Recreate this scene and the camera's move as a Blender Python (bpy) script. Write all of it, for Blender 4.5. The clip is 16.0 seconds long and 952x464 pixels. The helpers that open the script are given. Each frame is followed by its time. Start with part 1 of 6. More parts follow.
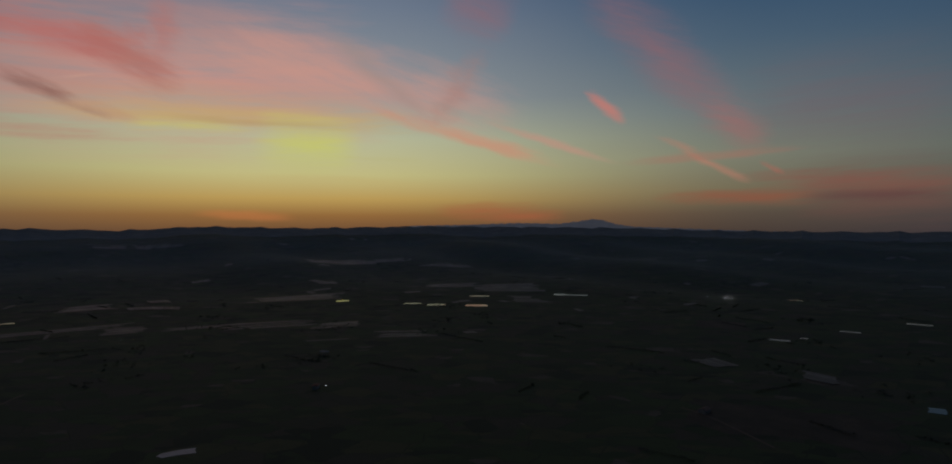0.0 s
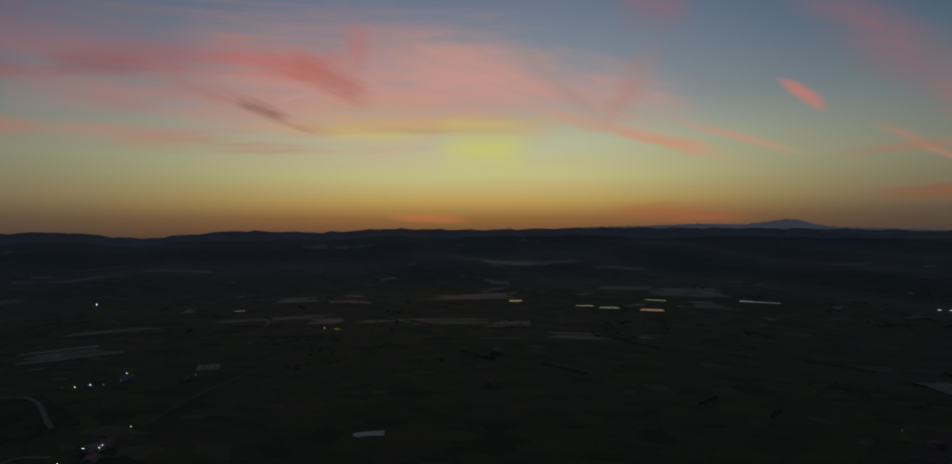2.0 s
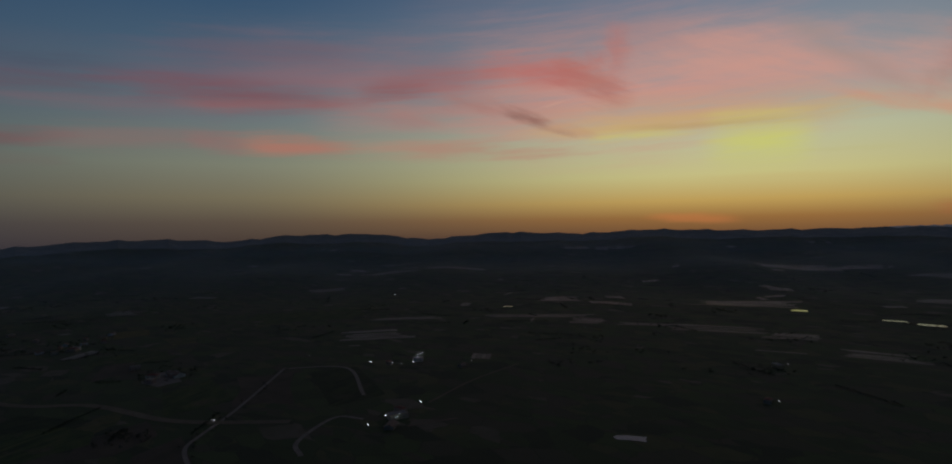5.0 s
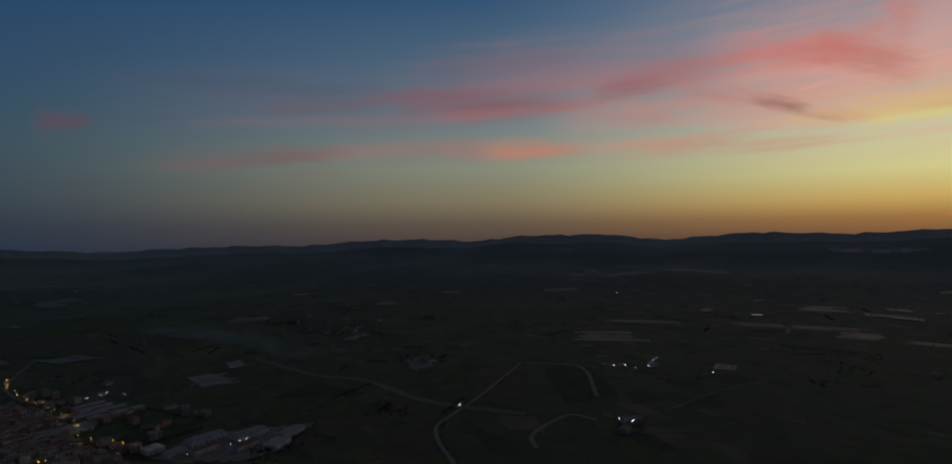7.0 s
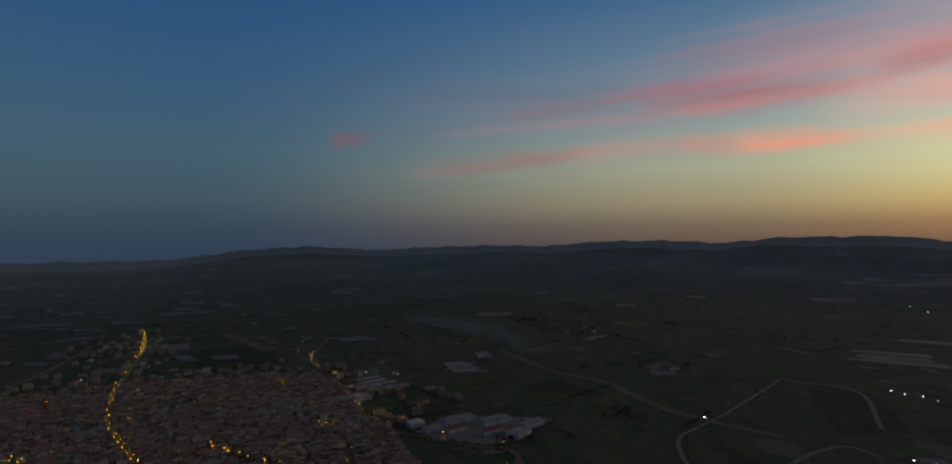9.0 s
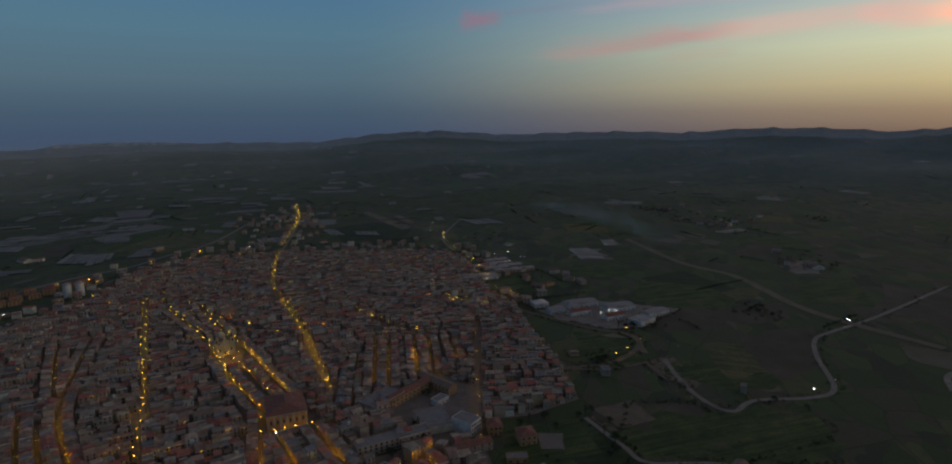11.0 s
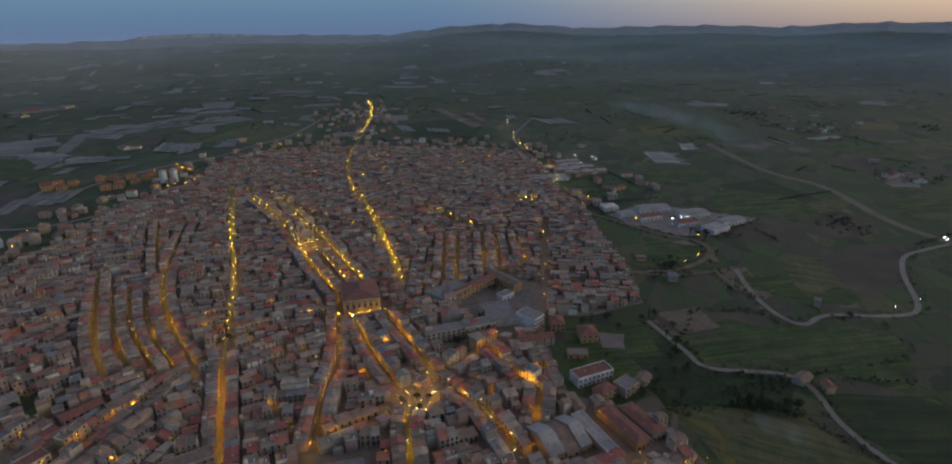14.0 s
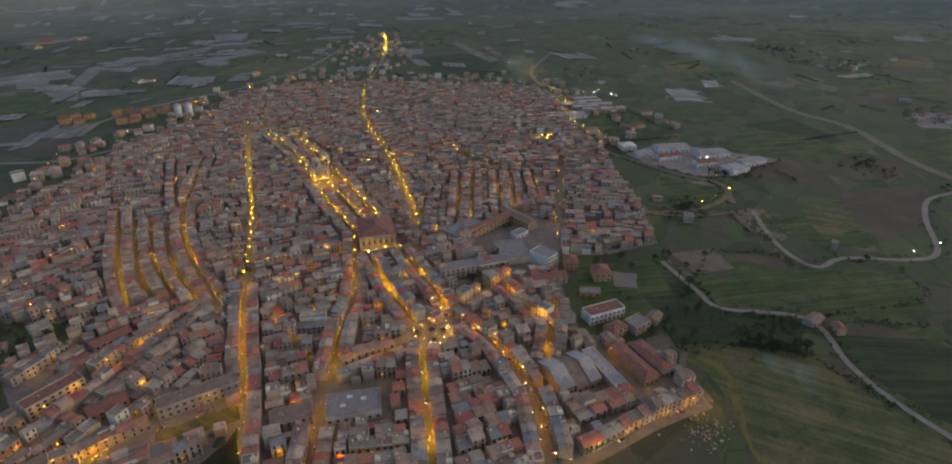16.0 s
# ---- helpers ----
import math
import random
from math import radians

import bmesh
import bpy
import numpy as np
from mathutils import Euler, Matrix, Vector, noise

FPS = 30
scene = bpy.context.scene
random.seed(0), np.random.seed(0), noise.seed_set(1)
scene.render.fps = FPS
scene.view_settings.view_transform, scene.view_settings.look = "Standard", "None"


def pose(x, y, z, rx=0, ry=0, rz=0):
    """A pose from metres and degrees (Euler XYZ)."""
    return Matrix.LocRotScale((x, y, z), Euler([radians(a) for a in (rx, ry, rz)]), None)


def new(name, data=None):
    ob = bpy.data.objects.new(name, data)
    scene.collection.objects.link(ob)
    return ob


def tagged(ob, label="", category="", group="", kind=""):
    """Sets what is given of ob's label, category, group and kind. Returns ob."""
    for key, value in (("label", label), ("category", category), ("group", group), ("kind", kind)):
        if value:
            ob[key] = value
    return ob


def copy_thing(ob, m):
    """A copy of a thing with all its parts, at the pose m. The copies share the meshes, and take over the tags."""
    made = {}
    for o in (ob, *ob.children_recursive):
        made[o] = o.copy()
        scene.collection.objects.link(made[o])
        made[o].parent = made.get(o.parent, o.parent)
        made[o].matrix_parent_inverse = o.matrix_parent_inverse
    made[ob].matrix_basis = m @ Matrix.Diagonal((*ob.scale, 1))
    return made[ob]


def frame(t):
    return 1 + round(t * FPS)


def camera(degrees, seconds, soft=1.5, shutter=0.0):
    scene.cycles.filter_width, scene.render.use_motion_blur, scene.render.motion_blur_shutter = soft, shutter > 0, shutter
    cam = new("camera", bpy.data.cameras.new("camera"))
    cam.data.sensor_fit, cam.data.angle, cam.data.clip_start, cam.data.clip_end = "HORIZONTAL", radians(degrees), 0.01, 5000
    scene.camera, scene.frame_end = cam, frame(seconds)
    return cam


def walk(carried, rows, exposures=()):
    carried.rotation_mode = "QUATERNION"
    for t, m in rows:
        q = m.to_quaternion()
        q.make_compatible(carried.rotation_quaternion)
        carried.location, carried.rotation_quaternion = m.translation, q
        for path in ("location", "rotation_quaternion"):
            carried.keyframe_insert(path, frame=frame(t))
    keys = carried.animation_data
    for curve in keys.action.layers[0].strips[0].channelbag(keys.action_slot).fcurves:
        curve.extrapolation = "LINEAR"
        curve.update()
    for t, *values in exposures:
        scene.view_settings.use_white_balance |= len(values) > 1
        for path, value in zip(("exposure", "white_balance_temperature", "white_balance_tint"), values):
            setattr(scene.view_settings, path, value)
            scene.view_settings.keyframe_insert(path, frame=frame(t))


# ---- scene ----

# ---- camera and path: a drone that hovers and turns ----
cam = camera(78.48, 16.0, soft=1.95)
EYE = 250.0
PATH = [
    (0.0, 89.00, 0.00, 0.00), (0.5, 89.07, 0.00, 2.97), (1.0, 89.13, 0.08, 7.14), (1.5, 89.14, 0.23, 11.97),
    (2.0, 89.19, 0.37, 16.74), (2.5, 89.25, 0.52, 20.88), (3.0, 89.31, 0.60, 24.76), (3.5, 89.34, 0.65, 28.41),
    (4.0, 89.38, 0.73, 32.33), (6.5, 89.85, 0.99, 58.73), (7.0, 89.95, 1.05, 64.50), (7.5, 90.06, 1.06, 70.43),
    (8.0, 90.20, 1.02, 76.37), (8.5, 90.31, 0.96, 81.83), (9.0, 90.39, 0.86, 87.63), (9.3, 89.84, 0.77, 90.77), (9.5, 87.83, 0.71, 92.76),
    (9.7, 85.57, 0.68, 94.85), (9.9, 83.32, 0.65, 96.88), (10.0, 82.94, 0.63, 97.33), (10.2, 82.23, 0.61, 97.84), (12.5, 74.31, 0.41, 104.64), (13.0, 72.65, 0.36, 105.74), (13.5, 71.09, 0.31, 106.60),
    (14.0, 69.56, 0.28, 107.24), (14.5, 68.10, 0.25, 107.56), (15.0, 66.57, 0.22, 107.86), (15.5, 65.00, 0.20, 108.25),
    (16.0, 63.49, 0.21, 108.86)]
EXPOSURES = [(0.0, -0.15, 6650, 11), (4.0, -0.1, 6700, 11), (6.5, 0.05, 6700, 10), (8.0, 0.49, 6950, 10), (9.0, 0.83, 7250, 9), (10.0, 1.2, 7500, 9),
             (12.5, 1.97, 7150, 8), (14.0, 2.68, 7200, 8), (16.0, 3.3, 7850, 9)]
walk(cam, [(t, pose(0, 0, EYE, rx, ry, rz)) for t, rx, ry, rz in PATH], EXPOSURES)


# ---- node helpers ----
def lin(r, g, b):
    """Linear colour of 8 bit sRGB."""
    f = lambda c: c / 255 / 12.92 if c <= 10 else ((c / 255 + 0.055) / 1.055) ** 2.4
    return (f(r), f(g), f(b), 1.0)


class Graph:
    def __init__(self, tree):
        self.tree, self.nodes, self.links = tree, tree.nodes, tree.links

    def put(self, socket, value):
        if isinstance(value, bpy.types.NodeSocket):
            self.links.new(value, socket)
        elif value is not None:
            socket.default_value = value

    def math(self, op, a, b=None, c=None, clamp=False):
        n = self.nodes.new("ShaderNodeMath")
        n.operation, n.use_clamp = op, clamp
        for i, v in enumerate((a, b, c)):
            self.put(n.inputs[i], v)
        return n.outputs[0]

    def vec(self, op, a, b=None):
        n = self.nodes.new("ShaderNodeVectorMath")
        n.operation = op
        self.put(n.inputs[0], a)
        self.put(n.inputs[1], b)
        return n.outputs["Value"] if op in ("DOT_PRODUCT", "LENGTH") else n.outputs[0]

    def xyz(self, x, y, z):
        n = self.nodes.new("ShaderNodeCombineXYZ")
        for i, v in enumerate((x, y, z)):
            self.put(n.inputs[i], v)
        return n.outputs[0]

    def remap(self, v, a, b, c, d, smooth=True):
        n = self.nodes.new("ShaderNodeMapRange")
        n.interpolation_type = "SMOOTHSTEP" if smooth else "LINEAR"
        self.put(n.inputs[0], v)
        for i, k in enumerate((a, b, c, d)):
            self.put(n.inputs[i + 1], k)
        return n.outputs[0]

    def ramp(self, fac, stops, mode="LINEAR"):
        n = self.nodes.new("ShaderNodeValToRGB")
        n.color_ramp.interpolation = mode
        e = n.color_ramp.elements
        while len(e) < len(stops):
            e.new(0.5)
        for k, (p, c) in zip(e, stops):
            k.position, k.color = p, c
        self.put(n.inputs[0], fac)
        return n.outputs[0]

    def mix(self, fac, a, b, blend="MIX"):
        n = self.nodes.new("ShaderNodeMix")
        n.data_type, n.blend_type = "RGBA", blend
        self.put(n.inputs[0], fac)
        self.put(n.inputs[6], a)
        self.put(n.inputs[7], b)
        return n.outputs[2]

    def noise(self, vector, scale, detail=3.0, rough=0.5, dims="3D"):
        n = self.nodes.new("ShaderNodeTexNoise")
        n.noise_dimensions = dims
        self.put(n.inputs["Vector"], vector)
        n.inputs["Scale"].default_value, n.inputs["Detail"].default_value, n.inputs["Roughness"].default_value = scale, detail, rough
        return n.outputs[0]


# ---- dusk sky ----
world = bpy.data.worlds.new("dusk_sky")
scene.world = world
world.use_nodes = True
W = Graph(world.node_tree)
coord = W.nodes.new("ShaderNodeTexCoord").outputs["Generated"]
sep = W.nodes.new("ShaderNodeSeparateXYZ")
W.put(sep.inputs[0], W.vec("NORMALIZE", coord))
azim = W.math("MULTIPLY", W.math("ARCTAN2", W.math("MULTIPLY", sep.outputs[0], -1.0), sep.outputs[1]), 57.2958)
elev = W.math("MULTIPLY", W.math("ARCSINE", sep.outputs[2]), 57.2958)
SUN_AZIMUTH = 16.0
turned = W.math("SUBTRACT", azim, SUN_AZIMUTH)
away = W.math("MAXIMUM", turned, W.math("MULTIPLY", turned, -1.16))
height = W.math("DIVIDE", W.math("ADD", elev, 5.0), 50.0, clamp=True)


def sky_ramp(*stops):
    return W.ramp(height, [((e + 5) / 50, lin(*c)) for e, c in stops])


sunward = sky_ramp((-5, (60, 46, 38)), (-0.9, (112, 80, 56)), (0.6, (150, 108, 62)), (2.2, (192, 160, 92)), (4.5, (200, 194, 136)),
                   (8, (188, 192, 160)), (12, (148, 156, 160)), (20, (112, 126, 146)), (26, (84, 98, 120)), (45, (68, 65, 68)))
sideways = sky_ramp((-5, (50, 42, 40)), (-0.9, (78, 65, 57)), (0.8, (95, 82, 69)), (3, (123, 115, 91)), (6, (130, 134, 117)),
                    (10, (110, 123, 126)), (16, (78, 101, 121)), (22, (46, 79, 112)), (28, (48, 65, 86)), (45, (62, 58, 60)))
opposite = sky_ramp((-5, (30, 38, 52)), (-1.5, (34, 46, 66)), (1, (38, 53, 69)), (4, (47, 65, 79)), (8, (47, 72, 89)),
                    (14, (39, 68, 97)), (22, (24, 61, 99)), (28, (35, 54, 76)), (45, (54, 49, 53)))
sky = W.mix(W.remap(away, 3, 50, 0, 1), sunward, sideways)
sky = W.mix(W.remap(away, 36, 98, 0, 1), sky, opposite)

# wind-drawn high cloud: streaks between two directions, frayed along fibres
FRAY = [W.noise(W.vec("MULTIPLY", W.xyz(azim, W.math("MULTIPLY_ADD", azim, -lean, elev), seed), (along, across, 1)), 1.0, 6.0, 0.66)
        for lean, along, across, seed in ((0.30, 0.11, 0.55, 3.0), (-0.05, 0.07, 0.8, 7.0), (0.25, 0.30, 0.40, 11.0))]
waver = W.math("MULTIPLY", W.math("SUBTRACT", W.noise(W.vec("MULTIPLY", W.xyz(azim, elev, 0.0), (0.09, 0.30, 1)), 1.0, 3.0, 0.55), 0.5), 1.3)
place = W.xyz(azim, W.math("ADD", elev, waver), 1.0)


def streak(az_a, el_a, az_b, el_b, width, tint, strength, crisp):
    """One streak of cloud; crisp sharpens its lower edge."""
    global sky
    a0, e0 = (az_a + az_b) / 2, (el_a + el_b) / 2
    half = math.hypot(az_b - az_a, el_b - el_a) / 2
    c, s = (az_b - az_a) / 2 / half, (el_b - el_a) / 2 / half
    if c < 0:
        c, s = -c, -s
    fray = FRAY[2 if abs(s) > 0.75 or half < 2.2 else 0 if s > 0.14 else 1]
    half, wide = half * 1.2, width * 2.2
    u = W.vec("DOT_PRODUCT", place, (c / half, s / half, -(a0 * c + e0 * s) / half))
    v = W.vec("DOT_PRODUCT", place, (-s / wide, c / wide, (a0 * s - e0 * c) / wide))
    v = W.math("MAXIMUM", v, W.math("MULTIPLY", v, -1.0 - 0.5 * crisp))
    reach = W.math("MULTIPLY_ADD", W.math("SUBTRACT", 0.5, fray), 1.7 if width < 1.2 else 0.9, W.vec("LENGTH", W.xyz(W.math("MULTIPLY", u, u), v, 0.0)))
    mask = W.math("MULTIPLY", W.remap(reach, 1.05, 0.45 * crisp - 0.35, 0.0, strength * 0.74), W.remap(fray, 0.25, 0.6, 0.6, 1.0), clamp=True)
    grey = sum(tint) / 3
    sky = W.mix(mask, sky, lin(*(grey + (q - grey) * 0.96 for q in tint)))


# broad veils
streak(-24.8, 10.2, -40.3, 9.0, 2.51, (118, 94, 102), 0.6, 0)
streak(44.1, 12.4, 10.8, 12.9, 3.92, (208, 150, 138), 1.35, 0.1)
streak(27.6, 16.1, -2.7, 10.6, 1.98, (206, 154, 142), 1.3, 0.1)
streak(36.9, 9.4, 7.3, 10.1, 1.37, (202, 162, 126), 1.0, 0.1)
streak(73.3, 12.7, 41.3, 14.7, 2.21, (132, 100, 112), 0.85, 0.1)
streak(48.9, 17.3, 21.3, 17.7, 2.45, (150, 122, 128), 0.5, 0)
streak(56.9, 11.0, 32.1, 11.8, 1.86, (180, 134, 126), 0.9, 0.1)
streak(93.4, 11.6, 57.4, 13.3, 1.88, (92, 82, 104), 0.5, 0.1)
streak(65.6, 15.2, 40.8, 14.1, 2.29, (150, 116, 122), 0.75, 0.1)
# yellow underside and the glow
streak(35.8, 9.0, 7.9, 9.3, 0.69, (202, 178, 112), 0.75, 0.3)
streak(31.7, 8.1, 20.2, 8.4, 0.37, (206, 202, 112), 1.0, 0.3)
streak(20.5, 7.4, 11.7, 7.1, 1.69, (204, 208, 112), 1.2, 0.3)
streak(13.1, 6.0, 5.6, 5.9, 0.17, (190, 186, 130), 0.4, 0.3)
streak(26.7, 8.9, 12.0, 9.0, 0.27, (178, 146, 108), 0.6, 0.3)
streak(20.7, 4.2, 6.2, 3.7, 0.23, (200, 180, 116), 0.45, 0.3)
# hooked salmon streaks
streak(41.1, 15.0, 31.6, 15.0, 1.00, (192, 104, 96), 0.85, 0.3)
streak(34.1, 15.4, 26.9, 11.2, 1.05, (174, 104, 94), 0.85, 0.3)
streak(33.3, 14.3, 29.0, 15.0, 1.14, (186, 110, 102), 0.6, 0.2)
streak(27.8, 18.3, 28.9, 12.7, 0.99, (188, 110, 102), 0.6, 0.2)
streak(39.1, 11.4, 34.9, 9.9, 0.42, (148, 102, 90), 0.85, 0.4)
streak(35.6, 9.8, 29.9, 8.6, 0.35, (190, 134, 112), 0.5, 0.3)
streak(40.2, 7.2, 33.0, 7.5, 0.47, (196, 148, 126), 0.6, 0.3)
streak(35.0, 11.3, 32.4, 12.1, 0.09, (206, 160, 140), 0.6, 0.5)
streak(13.3, 16.6, 4.7, 10.2, 0.75, (142, 140, 138), 0.6, 0.1)
streak(4.3, 9.6, -0.7, 15.6, 0.93, (176, 126, 116), 0.65, 0.2)
streak(9.1, 10.3, -6.6, 5.9, 0.47, (210, 146, 120), 0.95, 0.5)
streak(-0.4, 9.9, -12.3, 5.9, 0.29, (198, 150, 132), 0.85, 0.5)
streak(-10.5, 12.5, -14.0, 9.7, 0.38, (206, 126, 116), 1, 0.6)
streak(-11.2, 21.6, -24.1, 8.4, 1.63, (152, 104, 110), 0.8, 0.2)
streak(-21.3, 11.0, -26.1, 6.7, 1.20, (168, 108, 106), 0.7, 0.2)
streak(2.9, 21.2, -3.3, 18.3, 1.83, (152, 104, 112), 0.7, 0.1)
# low red bars toward the dim side
streak(-28.7, 2.8, -41.0, 1.9, 1.65, (116, 76, 70), 0.9, 0.2)
streak(-24.4, 3.4, -40.3, 3.4, 0.70, (142, 84, 74), 0.8, 0.3)
streak(-17.1, 2.6, -30.1, 2.0, 0.49, (150, 86, 64), 0.9, 0.4)
streak(-29.6, 1.9, -38.9, 2.3, 0.34, (96, 66, 66), 0.8, 0.4)
streak(-17.9, 7.5, -24.9, 3.7, 0.27, (188, 128, 108), 0.85, 0.5)
streak(-14.9, 5.6, -28.7, 6.5, 0.27, (168, 116, 100), 0.6, 0.4)
streak(-25.8, 5.5, -27.8, 4.1, 0.20, (178, 104, 90), 0.7, 0.5)
streak(3.5, 1.1, -8.4, 0.5, 0.60, (172, 96, 64), 0.9, 0.4)
streak(25.3, 0.7, 17.6, 0.4, 0.28, (204, 122, 70), 0.6, 0.4)
# mauve bands
streak(68.8, 15.7, 52.0, 16.0, 1.22, (83, 83, 104), 0.50, 0.1)
streak(72.4, 12.0, 53.5, 12.0, 0.89, (127, 79, 86), 0.71, 0.4)
streak(69.6, 11.0, 55.5, 11.5, 0.38, (160, 103, 101), 0.59, 0.5)
streak(53.3, 12.8, 45.8, 13.1, 0.69, (136, 77, 81), 0.76, 0.4)
streak(48.5, 12.8, 38.5, 15.2, 0.85, (165, 103, 103), 0.63, 0.3)
streak(39.6, 15.2, 31.2, 13.8, 0.95, (186, 110, 106), 0.71, 0.3)
streak(45.8, 12.4, 38.5, 11.3, 0.50, (168, 118, 111), 0.95, 0.4)
streak(39.7, 11.5, 34.6, 9.7, 0.40, (133, 92, 87), 0.62, 0.5)
streak(36.2, 9.5, 32.1, 8.7, 0.17, (155, 114, 103), 0.50, 0.5)
streak(50.6, 11.3, 44.5, 9.8, 0.44, (174, 126, 119), 0.50, 0.4)
streak(56.4, 11.8, 46.4, 9.9, 0.48, (163, 117, 117), 0.42, 0.4)
streak(35.9, 11.2, 32.2, 12.1, 0.11, (200, 154, 142), 0.67, 0.6)
streak(64.5, 8.0, 53.1, 7.5, 0.71, (170, 120, 106), 1.3, 0.5)
streak(55.5, 7.7, 32.1, 7.2, 0.73, (178, 134, 118), 1.0, 0.4)
streak(68.2, 8.0, 63.4, 7.6, 0.61, (146, 114, 110), 0.95, 0.4)
# fading bars toward the night side
streak(101.7, 8.8, 97.8, 9.6, 0.66, (92, 66, 82), 1.05, 0.4)
streak(99.4, 9.6, 90.6, 10.8, 0.30, (74, 75, 93), 0.43, 0.3)
streak(96.0, 13.5, 72.8, 13.7, 0.53, (67, 77, 98), 0.54, 0.4)
streak(69.8, 17.0, 55.0, 16.5, 0.71, (99, 94, 110), 0.43, 0.3)
streak(85.1, 11.3, 72.8, 12.1, 0.61, (108, 76, 89), 0.68, 0.4)
streak(75.7, 12.6, 58.0, 12.0, 0.74, (122, 84, 94), 0.61, 0.4)
streak(87.7, 10.1, 57.4, 11.2, 0.45, (130, 101, 109), 0.47, 0.5)
streak(93.9, 6.1, 77.5, 7.8, 0.65, (109, 86, 89), 0.85, 0.5)
streak(84.1, 7.6, 76.4, 7.9, 0.51, (122, 87, 90), 0.54, 0.4)
streak(79.2, 7.7, 63.4, 8.1, 0.87, (136, 110, 108), 0.75, 0.5)
streak(83.3, 5.4, 76.7, 5.8, 0.46, (111, 93, 90), 0.40, 0.4)
streak(51.0, 13.8, 42.3, 14.9, 0.81, (148, 99, 103), 0.54, 0.3)
streak(102.4, 14.0, 95.6, 16.0, 0.54, (53, 67, 93), 0.36, 0.2)
background = W.nodes["Background"]
W.put(background.inputs[0], sky)
background.inputs[1].default_value = 1.0


# ---- materials ----
def material(name):
    m = bpy.data.materials.new(name)
    m.use_nodes = True
    g = Graph(m.node_tree)
    return m, g, g.nodes["Principled BSDF"]


def bumped(g, shader, height_socket, strength, distance):
    b = g.nodes.new("ShaderNodeBump")
    b.inputs["Strength"].default_value, b.inputs["Distance"].default_value = strength, distance
    g.put(b.inputs["Height"], height_socket)
    g.links.new(b.outputs[0], shader.inputs["Normal"])


def mottled(name, stops, rough=0.85, chance="none", grain=0.8, stain=0.12, stain_depth=0.35, metal=0.0, bump=0.3, mode="CONSTANT"):
    """A surface with a palette chosen per object or per piece, grain and large stains."""
    m, g, p = material(name)
    co = g.nodes.new("ShaderNodeTexCoord").outputs["Object"]
    if chance == "object":
        pick = g.nodes.new("ShaderNodeObjectInfo").outputs["Random"]
    elif chance == "island":
        pick = g.nodes.new("ShaderNodeNewGeometry").outputs["Random Per Island"]
    else:
        pick = g.remap(g.noise(co, stain * 0.7, 3, 0.6), 0.32, 0.68, 0.0, 1.0, False)
    col = g.ramp(pick, stops, mode)
    fine, big = g.noise(co, grain, 4, 0.6), g.noise(co, stain, 4, 0.6)
    col = g.mix(g.remap(big, 0.35, 0.7, 0.0, stain_depth), col, (0.09, 0.08, 0.07, 1))
    col = g.mix(0.55, col, g.ramp(fine, [(0.25, (0.35, 0.35, 0.35, 1)), (0.75, (1.0, 1.0, 1.0, 1))]), "MULTIPLY")
    g.put(p.inputs["Base Color"], col)
    p.inputs["Roughness"].default_value, p.inputs["Metallic"].default_value = rough, metal
    if bump:
        bumped(g, p, fine, bump, 0.1)
    return m


def plain(name, colour, rough=0.6, metal=0.0):
    m, g, p = material(name)
    co = g.nodes.new("ShaderNodeTexCoord").outputs["Object"]
    g.put(p.inputs["Base Color"], g.mix(g.remap(g.noise(co, 1.7, 3), 0.3, 0.7, 0, 0.4), (*colour, 1), tuple(c * 0.6 for c in colour) + (1,)))
    p.inputs["Roughness"].default_value, p.inputs["Metallic"].default_value = rough, metal
    return m


def glowing(name, colour, strength):
    m, g, p = material(name)
    p.inputs["Base Color"].default_value = (0.8, 0.7, 0.5, 1)
    p.inputs["Emission Color"].default_value = (*colour, 1)
    p.inputs["Emission Strength"].default_value = strength
    return m


WALL_STOPS = [(0.0, (0.48, 0.38, 0.29, 1)), (0.16, (0.40, 0.31, 0.25, 1)), (0.34, (0.60, 0.52, 0.40, 1)), (0.48, (0.44, 0.29, 0.21, 1)),
              (0.60, (0.34, 0.30, 0.245, 1)), (0.74, (0.74, 0.69, 0.58, 1)), (0.84, (0.50, 0.36, 0.20, 1)), (0.92, (0.38, 0.26, 0.22, 1))]
ROOF_STOPS = [(0.0, (0.34, 0.24, 0.175, 1)), (0.14, (0.24, 0.18, 0.135, 1)), (0.28, (0.40, 0.26, 0.20, 1)), (0.42, (0.44, 0.17, 0.115, 1)),
              (0.54, (0.33, 0.30, 0.255, 1)), (0.66, (0.36, 0.12, 0.10, 1)), (0.76, (0.48, 0.38, 0.30, 1)), (0.86, (0.29, 0.20, 0.16, 1)), (0.94, (0.23, 0.24, 0.255, 1))]
FLAT_STOPS = [(0.0, (0.28, 0.26, 0.22, 1)), (0.25, (0.22, 0.21, 0.185, 1)), (0.45, (0.34, 0.29, 0.26, 1)), (0.65, (0.32, 0.20, 0.155, 1)),
              (0.80, (0.44, 0.41, 0.345, 1)), (0.94, (0.20, 0.225, 0.27, 1))]
M_WALL = {k: mottled("render_wall_" + k, WALL_STOPS, 0.9, k) for k in ("object", "island")}
M_ROOF = {k: mottled("clay_tile_" + k, ROOF_STOPS, 0.85, k, 1.4, 0.2, 0.5) for k in ("object", "island")}
M_FLAT = {k: mottled("roof_terrace_" + k, FLAT_STOPS, 0.9, k, 0.9, 0.2, 0.4) for k in ("object", "island")}
M_PANE = plain("window_glass", (0.03, 0.035, 0.04), 0.15)
